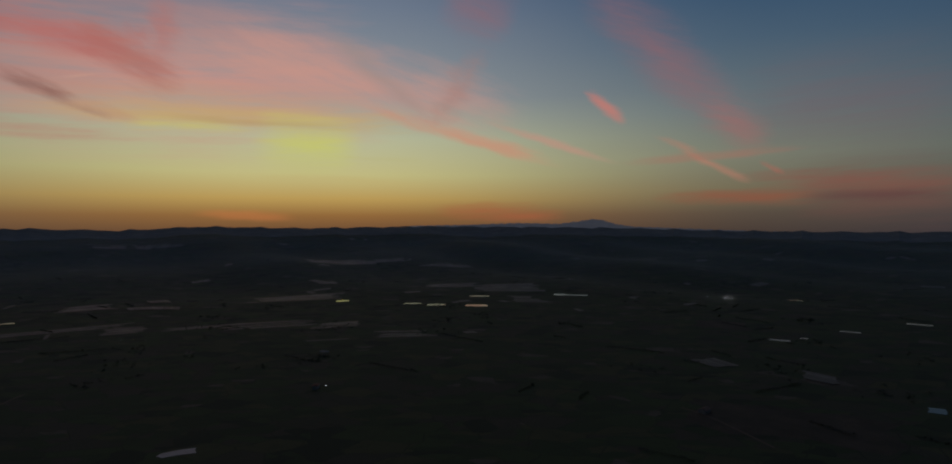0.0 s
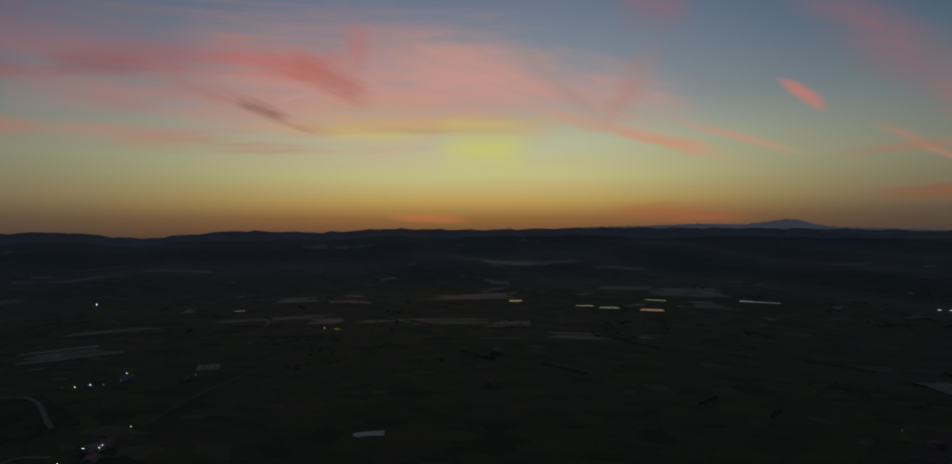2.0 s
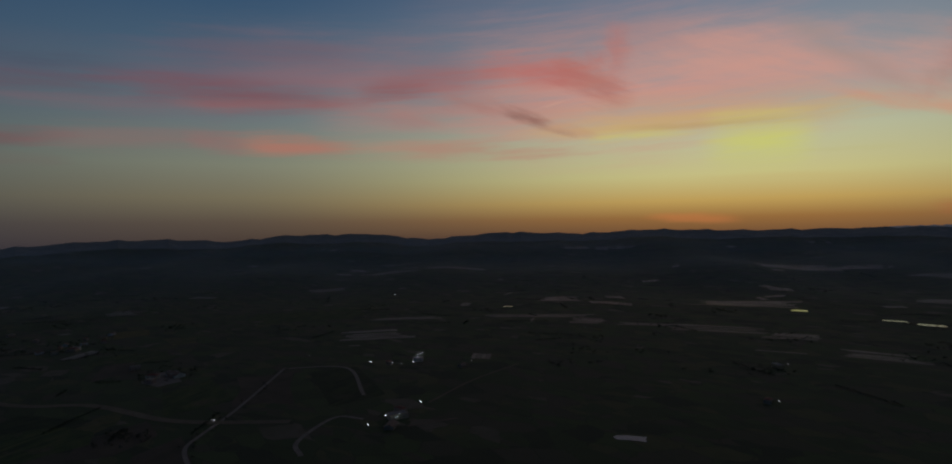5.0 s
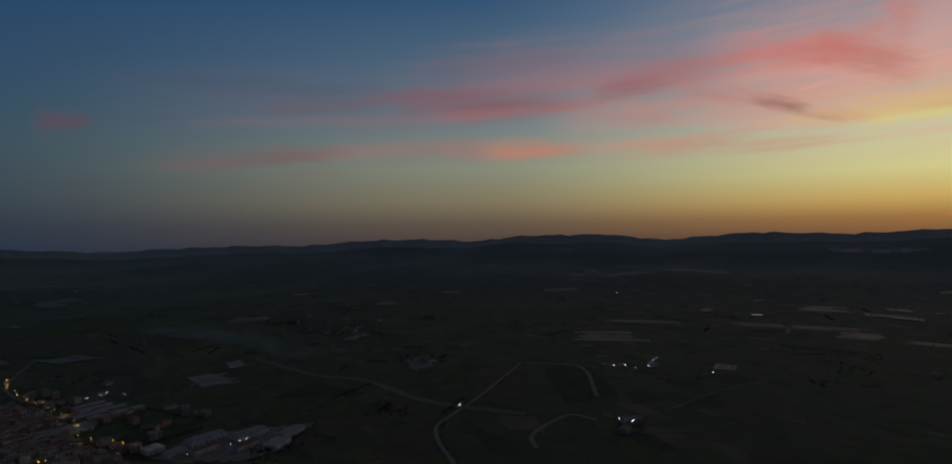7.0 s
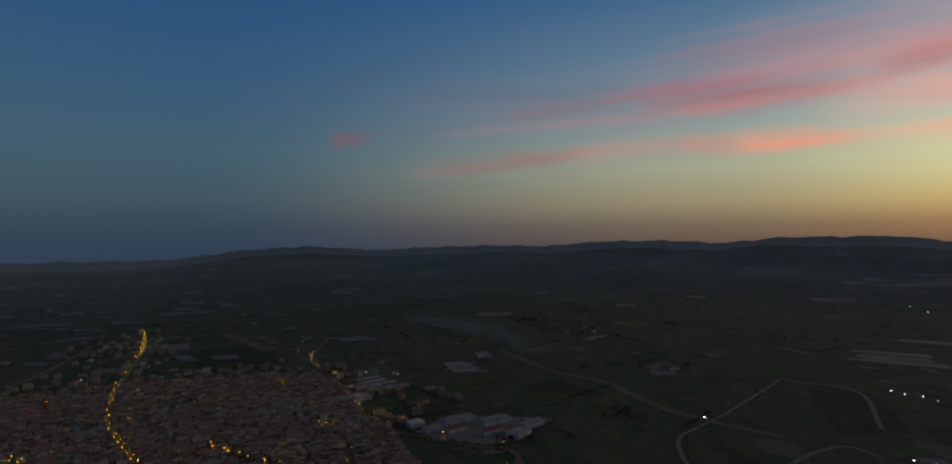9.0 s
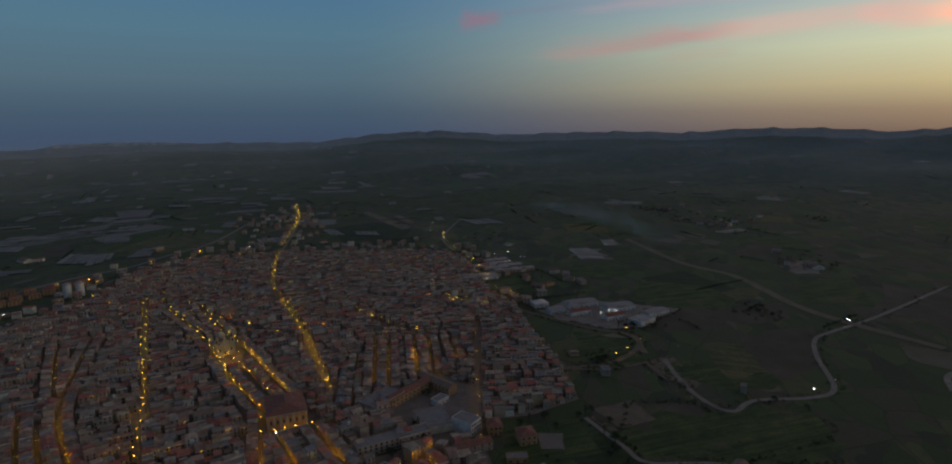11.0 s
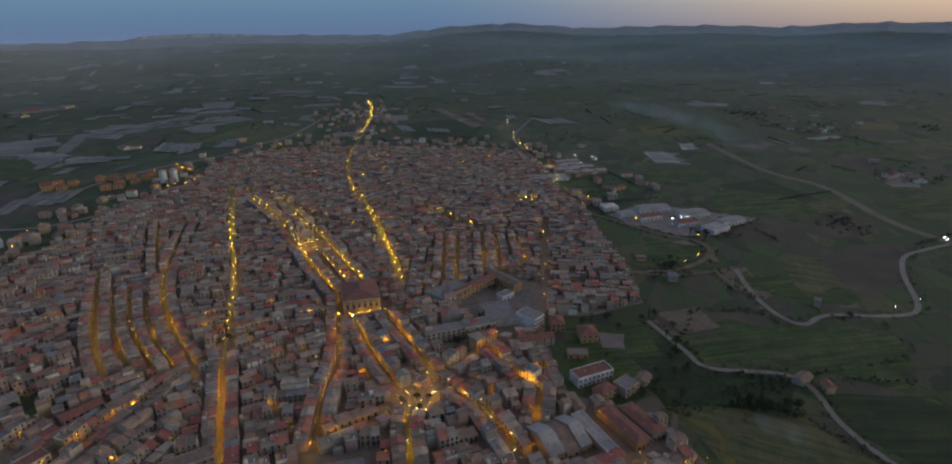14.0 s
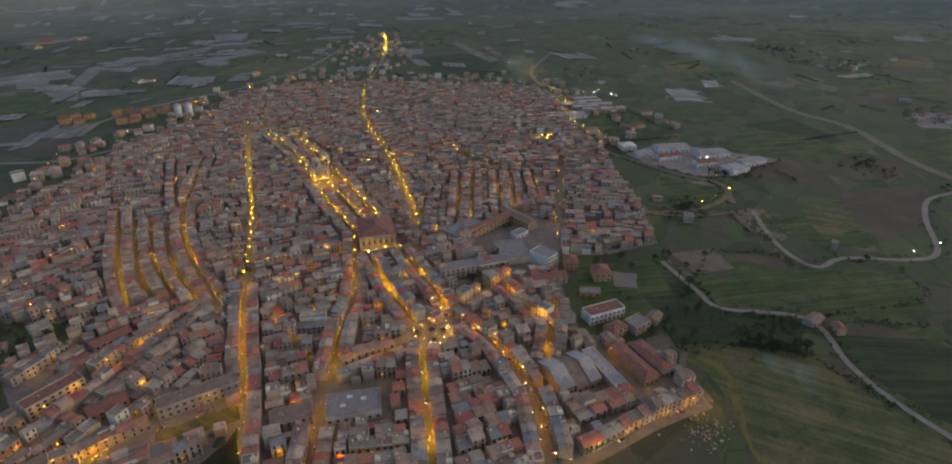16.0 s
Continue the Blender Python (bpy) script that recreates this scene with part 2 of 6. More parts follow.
M_SHUTTER = plain("shutter_wood", (0.10, 0.075, 0.05), 0.7)
M_DOOR = plain("door_wood", (0.12, 0.07, 0.04), 0.6)
M_IRON = plain("dark_iron", (0.05, 0.05, 0.05), 0.5, 0.6)
M_STONE = mottled("pale_stone", [(0.0, (0.50, 0.42, 0.30, 1)), (0.5, (0.44, 0.37, 0.27, 1)), (1.0, (0.54, 0.47, 0.36, 1))], 0.85, "none", mode="LINEAR")
M_OCHRE = mottled("ochre_render", [(0.0, (0.50, 0.30, 0.14, 1)), (1.0, (0.42, 0.26, 0.14, 1))], 0.9, "none", mode="LINEAR")
M_WHITE = mottled("white_render", [(0.0, (0.72, 0.71, 0.68, 1)), (1.0, (0.6, 0.59, 0.57, 1))], 0.9, "none", mode="LINEAR")
M_METAL = mottled("sheet_roof", [(0.0, (0.30, 0.30, 0.31, 1)), (0.5, (0.38, 0.37, 0.36, 1)), (1.0, (0.26, 0.27, 0.29, 1))], 0.6, "none", mode="LINEAR")
M_REDTILE = mottled("red_tile", [(0.0, (0.30, 0.11, 0.07, 1)), (0.5, (0.22, 0.09, 0.07, 1)), (1.0, (0.36, 0.15, 0.10, 1))], 0.85, "none", 1.5, 0.3, 0.5, mode="LINEAR")
M_STREET = mottled("street_paving", [(0.0, (0.15, 0.14, 0.13, 1)), (1.0, (0.21, 0.195, 0.18, 1))], 0.8, "none", mode="LINEAR")
M_PAVING = mottled("town_paving", [(0.0, (0.16, 0.15, 0.14, 1)), (1.0, (0.22, 0.20, 0.18, 1))], 0.9, "none", mode="LINEAR")
M_TRACK = mottled("pale_road", [(0.0, (0.20, 0.19, 0.175, 1)), (1.0, (0.28, 0.265, 0.24, 1))], 0.9, "none", mode="LINEAR")
M_DIRT = mottled("dirt_track", [(0.0, (0.13, 0.11, 0.08, 1)), (1.0, (0.19, 0.155, 0.11, 1))], 0.95, "none", mode="LINEAR")
M_PALE_DIRT = mottled("pale_dirt_track", [(0.0, (0.20, 0.175, 0.125, 1)), (0.5, (0.14, 0.13, 0.09, 1)), (1.0, (0.25, 0.22, 0.16, 1))], 0.95, "none", 0.3, 0.02, 0.3, mode="LINEAR")
M_PLASTIC = mottled("greenhouse_film", [(0.0, (0.22, 0.20, 0.145, 1)), (0.4, (0.13, 0.12, 0.088, 1)), (0.7, (0.22, 0.205, 0.16, 1)), (1.0, (0.30, 0.28, 0.225, 1))], 0.6, "island", 0.15, 0.02, 0.6, mode="LINEAR")
M_SOIL = mottled("ploughed_soil", [(0.0, (0.050, 0.050, 0.030, 1)), (0.5, (0.074, 0.066, 0.044, 1)), (1.0, (0.105, 0.090, 0.062, 1))], 0.95, "none", 0.5, 0.03, mode="LINEAR")


def meadow(name, stops, bare, turn):
    """Grass with drilled rows, patches of thin growth and fine tufts."""
    m, g, p = material(name)
    co = g.nodes.new("ShaderNodeTexCoord").outputs["Object"]
    n = g.nodes.new("ShaderNodeMapping")
    n.inputs["Rotation"].default_value = (0, 0, radians(turn))
    g.put(n.inputs["Vector"], co)
    rows = g.noise(g.vec("MULTIPLY", n.outputs[0], (0.012, 0.16, 1)), 1.0, 5, 0.65)
    patch, tuft = g.noise(co, 0.035, 6, 0.68), g.noise(co, 0.5, 4, 0.7)
    col = g.ramp(g.math("MULTIPLY_ADD", rows, 0.6, g.math("MULTIPLY", patch, 0.4)), stops)
    col = g.mix(g.remap(g.noise(co, 0.02, 5, 0.7), 0.54, 0.68, 0.0, 0.75), col, bare)
    col = g.mix(g.remap(g.noise(co, 0.09, 5, 0.7), 0.52, 0.7, 0.0, 0.7), col, (0.020, 0.030, 0.014, 1))
    col = g.mix(0.6, col, g.ramp(tuft, [(0.3, (0.35, 0.35, 0.35, 1)), (0.7, (1, 1, 1, 1))]), "MULTIPLY")
    g.put(p.inputs["Base Color"], col)
    p.inputs["Roughness"].default_value = 0.95
    bumped(g, p, tuft, 0.4, 0.4)
    return m


M_GRASS = meadow("meadow", [(0.40, (0.019, 0.044, 0.010, 1)), (0.5, (0.042, 0.082, 0.018, 1)), (0.60, (0.090, 0.116, 0.032, 1))], (0.11, 0.10, 0.06, 1), 62)
M_OLIVE = meadow("dry_meadow", [(0.40, (0.040, 0.068, 0.020, 1)), (0.5, (0.086, 0.100, 0.034, 1)), (0.60, (0.150, 0.138, 0.060, 1))], (0.12, 0.105, 0.065, 1), 100)
M_WHEAT = meadow("young_wheat", [(0.40, (0.011, 0.026, 0.008, 1)), (0.5, (0.021, 0.046, 0.012, 1)), (0.60, (0.044, 0.068, 0.019, 1))], (0.06, 0.065, 0.035, 1), 75)
M_YELLOW = mottled("flowering_verge", [(0.0, (0.06, 0.08, 0.025, 1)), (0.5, (0.15, 0.13, 0.03, 1)), (1.0, (0.05, 0.07, 0.025, 1))], 0.95, "none", 0.6, 0.08, 0.3, mode="LINEAR")
M_BARK = plain("bark", (0.09, 0.07, 0.05), 0.95)
M_LEAF = mottled("foliage", [(0.0, (0.030, 0.050, 0.020, 1)), (0.5, (0.045, 0.065, 0.025, 1)), (0.8, (0.035, 0.045, 0.022, 1))], 0.9, "island", 1.2, 0.1, 0.2, bump=0)
M_SODIUM = glowing("sodium_lens", (1.0, 0.41, 0.010), 84.0)
M_SODIUM_DIM = glowing("sodium_lens_dim", (1.0, 0.41, 0.009), 52.0)
M_WARM = glowing("warm_lens", (1.0, 0.46, 0.06), 42.0)
M_COOL = glowing("cool_lens", (0.85, 0.95, 1.0), 25.0)
M_SODIUM_GLOBE = glowing("sodium_globe", (1.0, 0.62, 0.06), 1.1)
M_SODIUM_FAR = glowing("sodium_globe_far", (1.0, 0.58, 0.05), 5.6)
M_SODIUM_WALL = glowing("sodium_wall_lamp", (1.0, 0.56, 0.04), 1.3)
M_SODIUM_DISTANT = glowing("sodium_globe_distant", (1.0, 0.58, 0.045), 4.4)
M_WARM_GLOBE = glowing("warm_globe", (1.0, 0.72, 0.30), 3.0)
M_COOL_GLOBE = glowing("cool_globe", (0.85, 0.95, 1.0), 8.0)
M_RED = glowing("tail_light", (1.0, 0.05, 0.02), 0.8)

m, g, p = material("reservoir_water")
p.inputs["Base Color"].default_value = (0.03, 0.035, 0.035, 1)
p.inputs["Roughness"].default_value = 0.04
p.inputs["IOR"].default_value = 1.33
co = g.nodes.new("ShaderNodeTexCoord").outputs["Object"]
bumped(g, p, g.noise(co, 1.5, 2), 0.04, 0.05)
M_WATER = m

# farmland: a quilt of fields, hedges between them
m, g, p = material("farmland")
co = g.nodes.new("ShaderNodeTexCoord").outputs["Object"]
wob = g.nodes.new("ShaderNodeTexNoise")
g.put(wob.inputs["Vector"], co)
wob.inputs["Scale"].default_value = 0.004
moved = g.vec("ADD", co, g.vec("MULTIPLY", g.vec("SUBTRACT", wob.outputs["Color"], (0.5, 0.5, 0.5)), (36, 36, 0)))


def quilt(scale, stretch, turn):
    n = g.nodes.new("ShaderNodeMapping")
    n.inputs["Rotation"].default_value = (0, 0, radians(turn))
    n.inputs["Scale"].default_value = (scale, scale * stretch, 0)
    g.put(n.inputs["Vector"], moved)
    v = g.nodes.new("ShaderNodeTexVoronoi")
    v.voronoi_dimensions, v.distance = "2D", "CHEBYCHEV"
    g.put(v.inputs["Vector"], n.outputs[0])
    s = g.nodes.new("ShaderNodeSeparateColor")
    g.put(s.inputs[0], v.outputs["Color"])
    e = g.nodes.new("ShaderNodeTexVoronoi")
    e.voronoi_dimensions, e.feature = "2D", "DISTANCE_TO_EDGE"
    g.put(e.inputs["Vector"], n.outputs[0])
    return s.outputs[0], s.outputs[1], e.outputs["Distance"]


FIELD_STOPS = [(0.0, (0.038, 0.066, 0.024, 1)), (0.16, (0.054, 0.092, 0.030, 1)), (0.32, (0.080, 0.094, 0.038, 1)), (0.44, (0.028, 0.044, 0.022, 1)),
               (0.56, (0.070, 0.070, 0.046, 1)), (0.66, (0.042, 0.074, 0.027, 1)), (0.82, (0.062, 0.068, 0.042, 1)), (0.97, (0.13, 0.12, 0.092, 1))]
a_pick, a_two, a_edge = quilt(1 / 260, 1.5, 28)
b_pick, b_two, b_edge = quilt(1 / 160, 2.0, -35)
col = g.mix(g.math("GREATER_THAN", a_two, 0.55), g.ramp(a_pick, FIELD_STOPS, "CONSTANT"), g.ramp(b_pick, FIELD_STOPS, "CONSTANT"))
col = g.mix(g.remap(a_edge, 0.0, 0.035, 0.75, 0.0), col, (0.025, 0.035, 0.016, 1))
col = g.mix(g.remap(g.noise(co, 0.012, 4, 0.6), 0.4, 0.7, 0.0, 0.45), col, (0.055, 0.075, 0.032, 1))
col = g.mix(g.remap(g.noise(co, 0.06, 5, 0.65), 0.45, 0.7, 0.0, 0.4), col, (0.042, 0.052, 0.024, 1))
col = g.mix(0.35, col, g.ramp(g.noise(co, 0.4, 4, 0.7), [(0.3, (0.4, 0.4, 0.4, 1)), (0.7, (1, 1, 1, 1))]), "MULTIPLY")
g.put(p.inputs["Base Color"], col)
p.inputs["Roughness"].default_value = 0.95
bumped(g, p, g.noise(co, 0.25, 5, 0.7), 0.3, 0.6)
M_FARM = m
# aerial haze painted into a bluish base and a faint glow
m, g, p = material("far_mountain_haze_glow")
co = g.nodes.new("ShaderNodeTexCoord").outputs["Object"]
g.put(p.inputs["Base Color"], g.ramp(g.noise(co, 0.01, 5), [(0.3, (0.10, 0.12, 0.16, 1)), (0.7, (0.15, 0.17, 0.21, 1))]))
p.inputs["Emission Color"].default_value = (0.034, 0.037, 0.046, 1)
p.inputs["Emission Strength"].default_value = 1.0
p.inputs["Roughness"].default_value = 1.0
M_FAR_HAZE = m
# pale coast: a weak blue-grey emission stands for the haze before it
m, g, p = material("coast_ridge_haze_glow")
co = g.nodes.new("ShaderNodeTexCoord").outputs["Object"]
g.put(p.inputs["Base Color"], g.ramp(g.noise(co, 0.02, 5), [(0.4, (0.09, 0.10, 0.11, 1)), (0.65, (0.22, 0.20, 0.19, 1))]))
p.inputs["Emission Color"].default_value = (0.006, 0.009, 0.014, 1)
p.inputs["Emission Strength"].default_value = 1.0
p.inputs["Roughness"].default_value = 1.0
M_COAST_HAZE = m
# hills of the rim: their blue emission imitates distance haze
m, g, p = material("horizon_hills_haze_glow")
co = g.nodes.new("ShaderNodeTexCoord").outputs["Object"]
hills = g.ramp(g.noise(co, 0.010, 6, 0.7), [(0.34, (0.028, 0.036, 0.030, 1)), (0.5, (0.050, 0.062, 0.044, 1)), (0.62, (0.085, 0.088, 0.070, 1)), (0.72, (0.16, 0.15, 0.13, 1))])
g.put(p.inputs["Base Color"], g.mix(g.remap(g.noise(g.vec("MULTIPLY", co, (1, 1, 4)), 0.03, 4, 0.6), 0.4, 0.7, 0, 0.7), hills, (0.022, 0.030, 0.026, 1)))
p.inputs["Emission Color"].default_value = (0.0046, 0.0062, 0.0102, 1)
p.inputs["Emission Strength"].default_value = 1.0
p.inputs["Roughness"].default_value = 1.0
M_HILL_HAZE = m


# ---- mesh helpers ----
class Soup:
    """Collects polygons of several materials for one mesh."""
    def __init__(self):
        self.v, self.f, self.m = [], [], []

    def poly(self, pts, mat=0):
        n = len(self.v)
        self.v.extend(pts)
        self.f.append(tuple(range(n, n + len(pts))))
        self.m.append(mat)

    def shape(self, pts, faces, mat=0):
        n = len(self.v)
        self.v.extend(pts)
        for f in faces:
            self.f.append(tuple(n + i for i in f))
            self.m.append(mat)

    def box(self, x0, x1, y0, y1, z0, z1, mat=0, at=None):
        pts = [(x, y, z) for z in (z0, z1) for x, y in ((x0, y0), (x1, y0), (x1, y1), (x0, y1))]
        if at is not None:
            pts = [at(q) for q in pts]
        self.shape(pts, BOX, mat)

    def mesh(self, name, mats):
        me = bpy.data.meshes.new(name)
        me.from_pydata(self.v, [], self.f)
        for k in mats:
            me.materials.append(k)
        me.polygons.foreach_set("material_index", self.m)
        me.update()
        return me


BOX = ((0, 3, 2, 1), (4, 5, 6, 7), (0, 1, 5, 4), (1, 2, 6, 5), (2, 3, 7, 6), (3, 0, 4, 7))


def part(name, soup, mats, parent, label=""):
    ob = new(name, soup.mesh(name, mats if isinstance(mats, (list, tuple)) else [mats]))
    ob.parent = parent
    if label:
        tagged(ob, label)
    return ob


def boxed(x0, x1, y0, y1, z0, z1):
    s = Soup()
    s.box(x0, x1, y0, y1, z0, z1)
    return s


def mesh_object(name, soup, mats, **tags):
    return tagged(new(name, soup.mesh(name, mats if isinstance(mats, (list, tuple)) else [mats])), **tags)


def tube(soup, a, b, ra, rb, sides=6, mat=0, cap=True):
    a, b = Vector(a), Vector(b)
    q = (b - a).to_track_quat("Z", "Y")
    ring = [(math.cos(2 * math.pi * i / sides), math.sin(2 * math.pi * i / sides)) for i in range(sides)]
    pts = [tuple(a + q @ Vector((c * ra, s * ra, 0))) for c, s in ring] + [tuple(b + q @ Vector((c * rb, s * rb, 0))) for c, s in ring]
    faces = [(i, (i + 1) % sides, sides + (i + 1) % sides, sides + i) for i in range(sides)]
    if cap:
        faces += [tuple(range(sides - 1, -1, -1)), tuple(range(sides, 2 * sides))]
    soup.shape(pts, faces, mat)


def ball(soup, c, rx, rz, sides=8, rings=4, mat=0):
    pts = [(c[0], c[1], c[2] - rz)]
    for j in range(1, rings):
        a = math.pi * j / rings - math.pi / 2
        pts += [(c[0] + rx * math.cos(a) * math.cos(2 * math.pi * i / sides), c[1] + rx * math.cos(a) * math.sin(2 * math.pi * i / sides), c[2] + rz * math.sin(a)) for i in range(sides)]
    pts.append((c[0], c[1], c[2] + rz))
    top = len(pts) - 1
    faces = [(0, 1 + (i + 1) % sides, 1 + i) for i in range(sides)]
    for j in range(rings - 2):
        k = 1 + j * sides
        faces += [(k + i, k + (i + 1) % sides, k + sides + (i + 1) % sides, k + sides + i) for i in range(sides)]
    k = 1 + (rings - 2) * sides
    faces += [(k + i, k + (i + 1) % sides, top) for i in range(sides)]
    soup.shape(pts, faces, mat)


# ---- land ----
SKYLINE = [(-180, -.8), (-60, -.8), (-39, -.78), (-33, -.84), (-23, -.81), (-14.4, -.6), (-4, -.5), (6, -.46), (16.5, -.6), (25.6, -.42), (31.3, -.74),
           (39.3, -.5), (46.7, -1.11), (52, -.48), (60, -.5), (64.7, -.99), (69.5, -.68), (75.4, -.7), (80.8, -1.08), (86, -.94), (92.4, -1.03),
           (97, -1.2), (104, -.74), (109.5, -1.0), (115.3, -1.7), (123.8, -1.6), (135.3, -1.75), (143, -1.92), (180, -.8)]
SKY_A, SKY_E = zip(*SKYLINE)


def land(x, y):
    """Height of the ground: flat round the town, rising to a rim of hills."""
    r = math.hypot(x, y)
    if r < 1900:
        return 0.0
    k = min(1.0, (r - 1900) / 2950)
    a = math.degrees(math.atan2(-x, y))
    ridge = float(np.interp(a, SKY_A, SKY_E)) + 0.05 * math.sin(a * 1.9) + 0.035 * math.sin(a * 4.7 + 1) + 0.02 * math.sin(a * 11.3)
    rim = EYE + 4850 * math.tan(radians(ridge))
    hill = math.sin(x / 310 + 1.3) * math.sin(y / 270 + .4) + .6 * math.sin(x / 140 + y / 190)
    return rim * k * k + 84 * k * (1 - k) * hill


soup = Soup()
rings = [0, 60] + [60 + 46 * i for i in range(1, 41)] + [1900 + 60 * i for i in range(1, 50)] + [4850, 4900]
STEPS = 480
for r in rings:
    for i in range(STEPS):
        a = 2 * math.pi * i / STEPS
        x, y = -r * math.sin(a), r * math.cos(a)
        soup.v.append((x, y, land(x, y) - (30 if r > 4860 else 0)))
for j in range(len(rings) - 1):
    for i in range(STEPS):
        k = (i + 1) % STEPS
        soup.f.append((j * STEPS + i, j * STEPS + k, (j + 1) * STEPS + k, (j + 1) * STEPS + i))
        soup.m.append(0)
# outer rings of the land wear the material with haze glow
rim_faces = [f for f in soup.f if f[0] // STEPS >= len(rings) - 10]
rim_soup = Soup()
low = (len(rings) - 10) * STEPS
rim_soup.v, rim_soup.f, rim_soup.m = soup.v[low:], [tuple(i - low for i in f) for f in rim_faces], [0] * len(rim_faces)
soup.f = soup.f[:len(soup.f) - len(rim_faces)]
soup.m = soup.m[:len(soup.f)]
mesh_object("backdrop", rim_soup, M_HILL_HAZE, kind="structure", label="dusky hills along the horizon, blue-grey haze put into their glow", category="hills")
ground = mesh_object("ground", soup, M_FARM, kind="structure", label="dusky farmland, a patchwork of green and brown fields", category="ground")
for f in ground.data.polygons:
    f.use_smooth = True

# far mountain ridge, tinted and glowing blue in place of aerial haze
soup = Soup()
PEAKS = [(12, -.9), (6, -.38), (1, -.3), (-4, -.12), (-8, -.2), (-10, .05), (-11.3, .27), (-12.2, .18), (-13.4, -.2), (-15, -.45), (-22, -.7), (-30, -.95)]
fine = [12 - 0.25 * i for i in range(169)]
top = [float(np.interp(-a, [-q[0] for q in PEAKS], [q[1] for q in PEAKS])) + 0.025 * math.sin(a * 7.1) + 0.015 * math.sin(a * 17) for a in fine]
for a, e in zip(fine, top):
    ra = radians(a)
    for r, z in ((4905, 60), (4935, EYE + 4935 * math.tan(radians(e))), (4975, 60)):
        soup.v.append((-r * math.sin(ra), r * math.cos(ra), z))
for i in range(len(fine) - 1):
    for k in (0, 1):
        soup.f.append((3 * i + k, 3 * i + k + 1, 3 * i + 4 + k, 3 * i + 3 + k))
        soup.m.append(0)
mesh_object("backdrop", soup, M_FAR_HAZE, kind="structure", label="distant mountain ridge with one tall peak, blue haze put into its glow", category="mountain")

# coast ridge, hazed by its own glowing material
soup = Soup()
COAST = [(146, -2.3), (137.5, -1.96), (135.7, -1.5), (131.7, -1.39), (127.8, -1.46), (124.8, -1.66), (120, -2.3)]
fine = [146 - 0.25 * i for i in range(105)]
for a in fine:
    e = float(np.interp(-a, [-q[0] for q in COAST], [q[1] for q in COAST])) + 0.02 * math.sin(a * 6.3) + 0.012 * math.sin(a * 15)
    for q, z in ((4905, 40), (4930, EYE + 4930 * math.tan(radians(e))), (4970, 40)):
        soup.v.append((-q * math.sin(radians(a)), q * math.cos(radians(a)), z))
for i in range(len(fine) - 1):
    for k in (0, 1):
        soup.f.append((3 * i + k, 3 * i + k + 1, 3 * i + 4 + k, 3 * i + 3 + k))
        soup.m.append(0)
mesh_object("backdrop", soup, M_COAST_HAZE, kind="structure", label="distant pale ridge of the coast, haze put into its glow", category="hills")


SHEETS = []


def sheet(name, x, y, w, d, turn, mat, lift, label, category, kind="structure", ragged=0.06):
    """A patch of ground w wide and d deep, draped over the land."""
    s = Soup()
    SHEETS.append(name)
    lift += 0.004 * (len(SHEETS) % 40)
    n = max(2, int(w / 40)), max(2, int(d / 40))
    rng = random.Random(int(x * 7 + y))
    c, q = math.cos(radians(turn)), math.sin(radians(turn))
    for j in range(n[1] + 1):
        for i in range(n[0] + 1):
            u, v = (i / n[0] - .5) * w, (j / n[1] - .5) * d
            if i in (0, n[0]):
                u += rng.uniform(-ragged, ragged) * w
            if j in (0, n[1]):
                v += rng.uniform(-ragged, ragged) * d
            px, py = x + u * c - v * q, y + u * q + v * c
            s.v.append((px, py, land(px, py) + lift))
    for j in range(n[1]):
        for i in range(n[0]):
            k = j * (n[0] + 1) + i
            s.f.append((k, k + 1, k + n[0] + 2, k + n[0] + 1))
            s.m.append(0)
    return mesh_object(name, s, mat, kind=kind, label=label, category=category)



def crop_covers(x, y, w, d, turn, lift):
    """A field of long plastic crop covers: strips of uneven length, side by side."""
    s = Soup()
    SHEETS.append("field")
    lift += 0.004 * (len(SHEETS) % 40)
    rng = random.Random(int(x * 3 + y * 11))
    c, q = math.cos(radians(turn)), math.sin(radians(turn))
    rows = max(2, min(9, int(d / 9)))
    skew = rng.uniform(-.5, .5)
    lo, hi = -.5, .5
    for k in range(rows):
        lo, hi = max(-.62, min(-.2, lo + rng.uniform(-.12, .12))), min(.62, max(.2, hi + rng.uniform(-.12, .12)))
        if rng.random() < .14:
            continue
        v0, v1 = (k / rows - .5) * d, ((k + rng.uniform(.6, 1.0)) / rows - .5) * d
        n = max(1, int(w / 60))
        for i in range(n):
            base = len(s.v)
            for t, v in ((i, v0), (i + 1, v0), (i + 1, v1), (i, v1)):
                u = (lo + (hi - lo) * t / n) * w + skew * v
                px, py = x + u * c - v * q, y + u * q + v * c
                s.v.append((px, py, land(px, py) + lift))
            s.f.append((base, base + 1, base + 2, base + 3))
            s.m.append(0)
    return mesh_object("field", s, M_PLASTIC, kind="structure", label="field under long pale plastic crop covers", category="field")


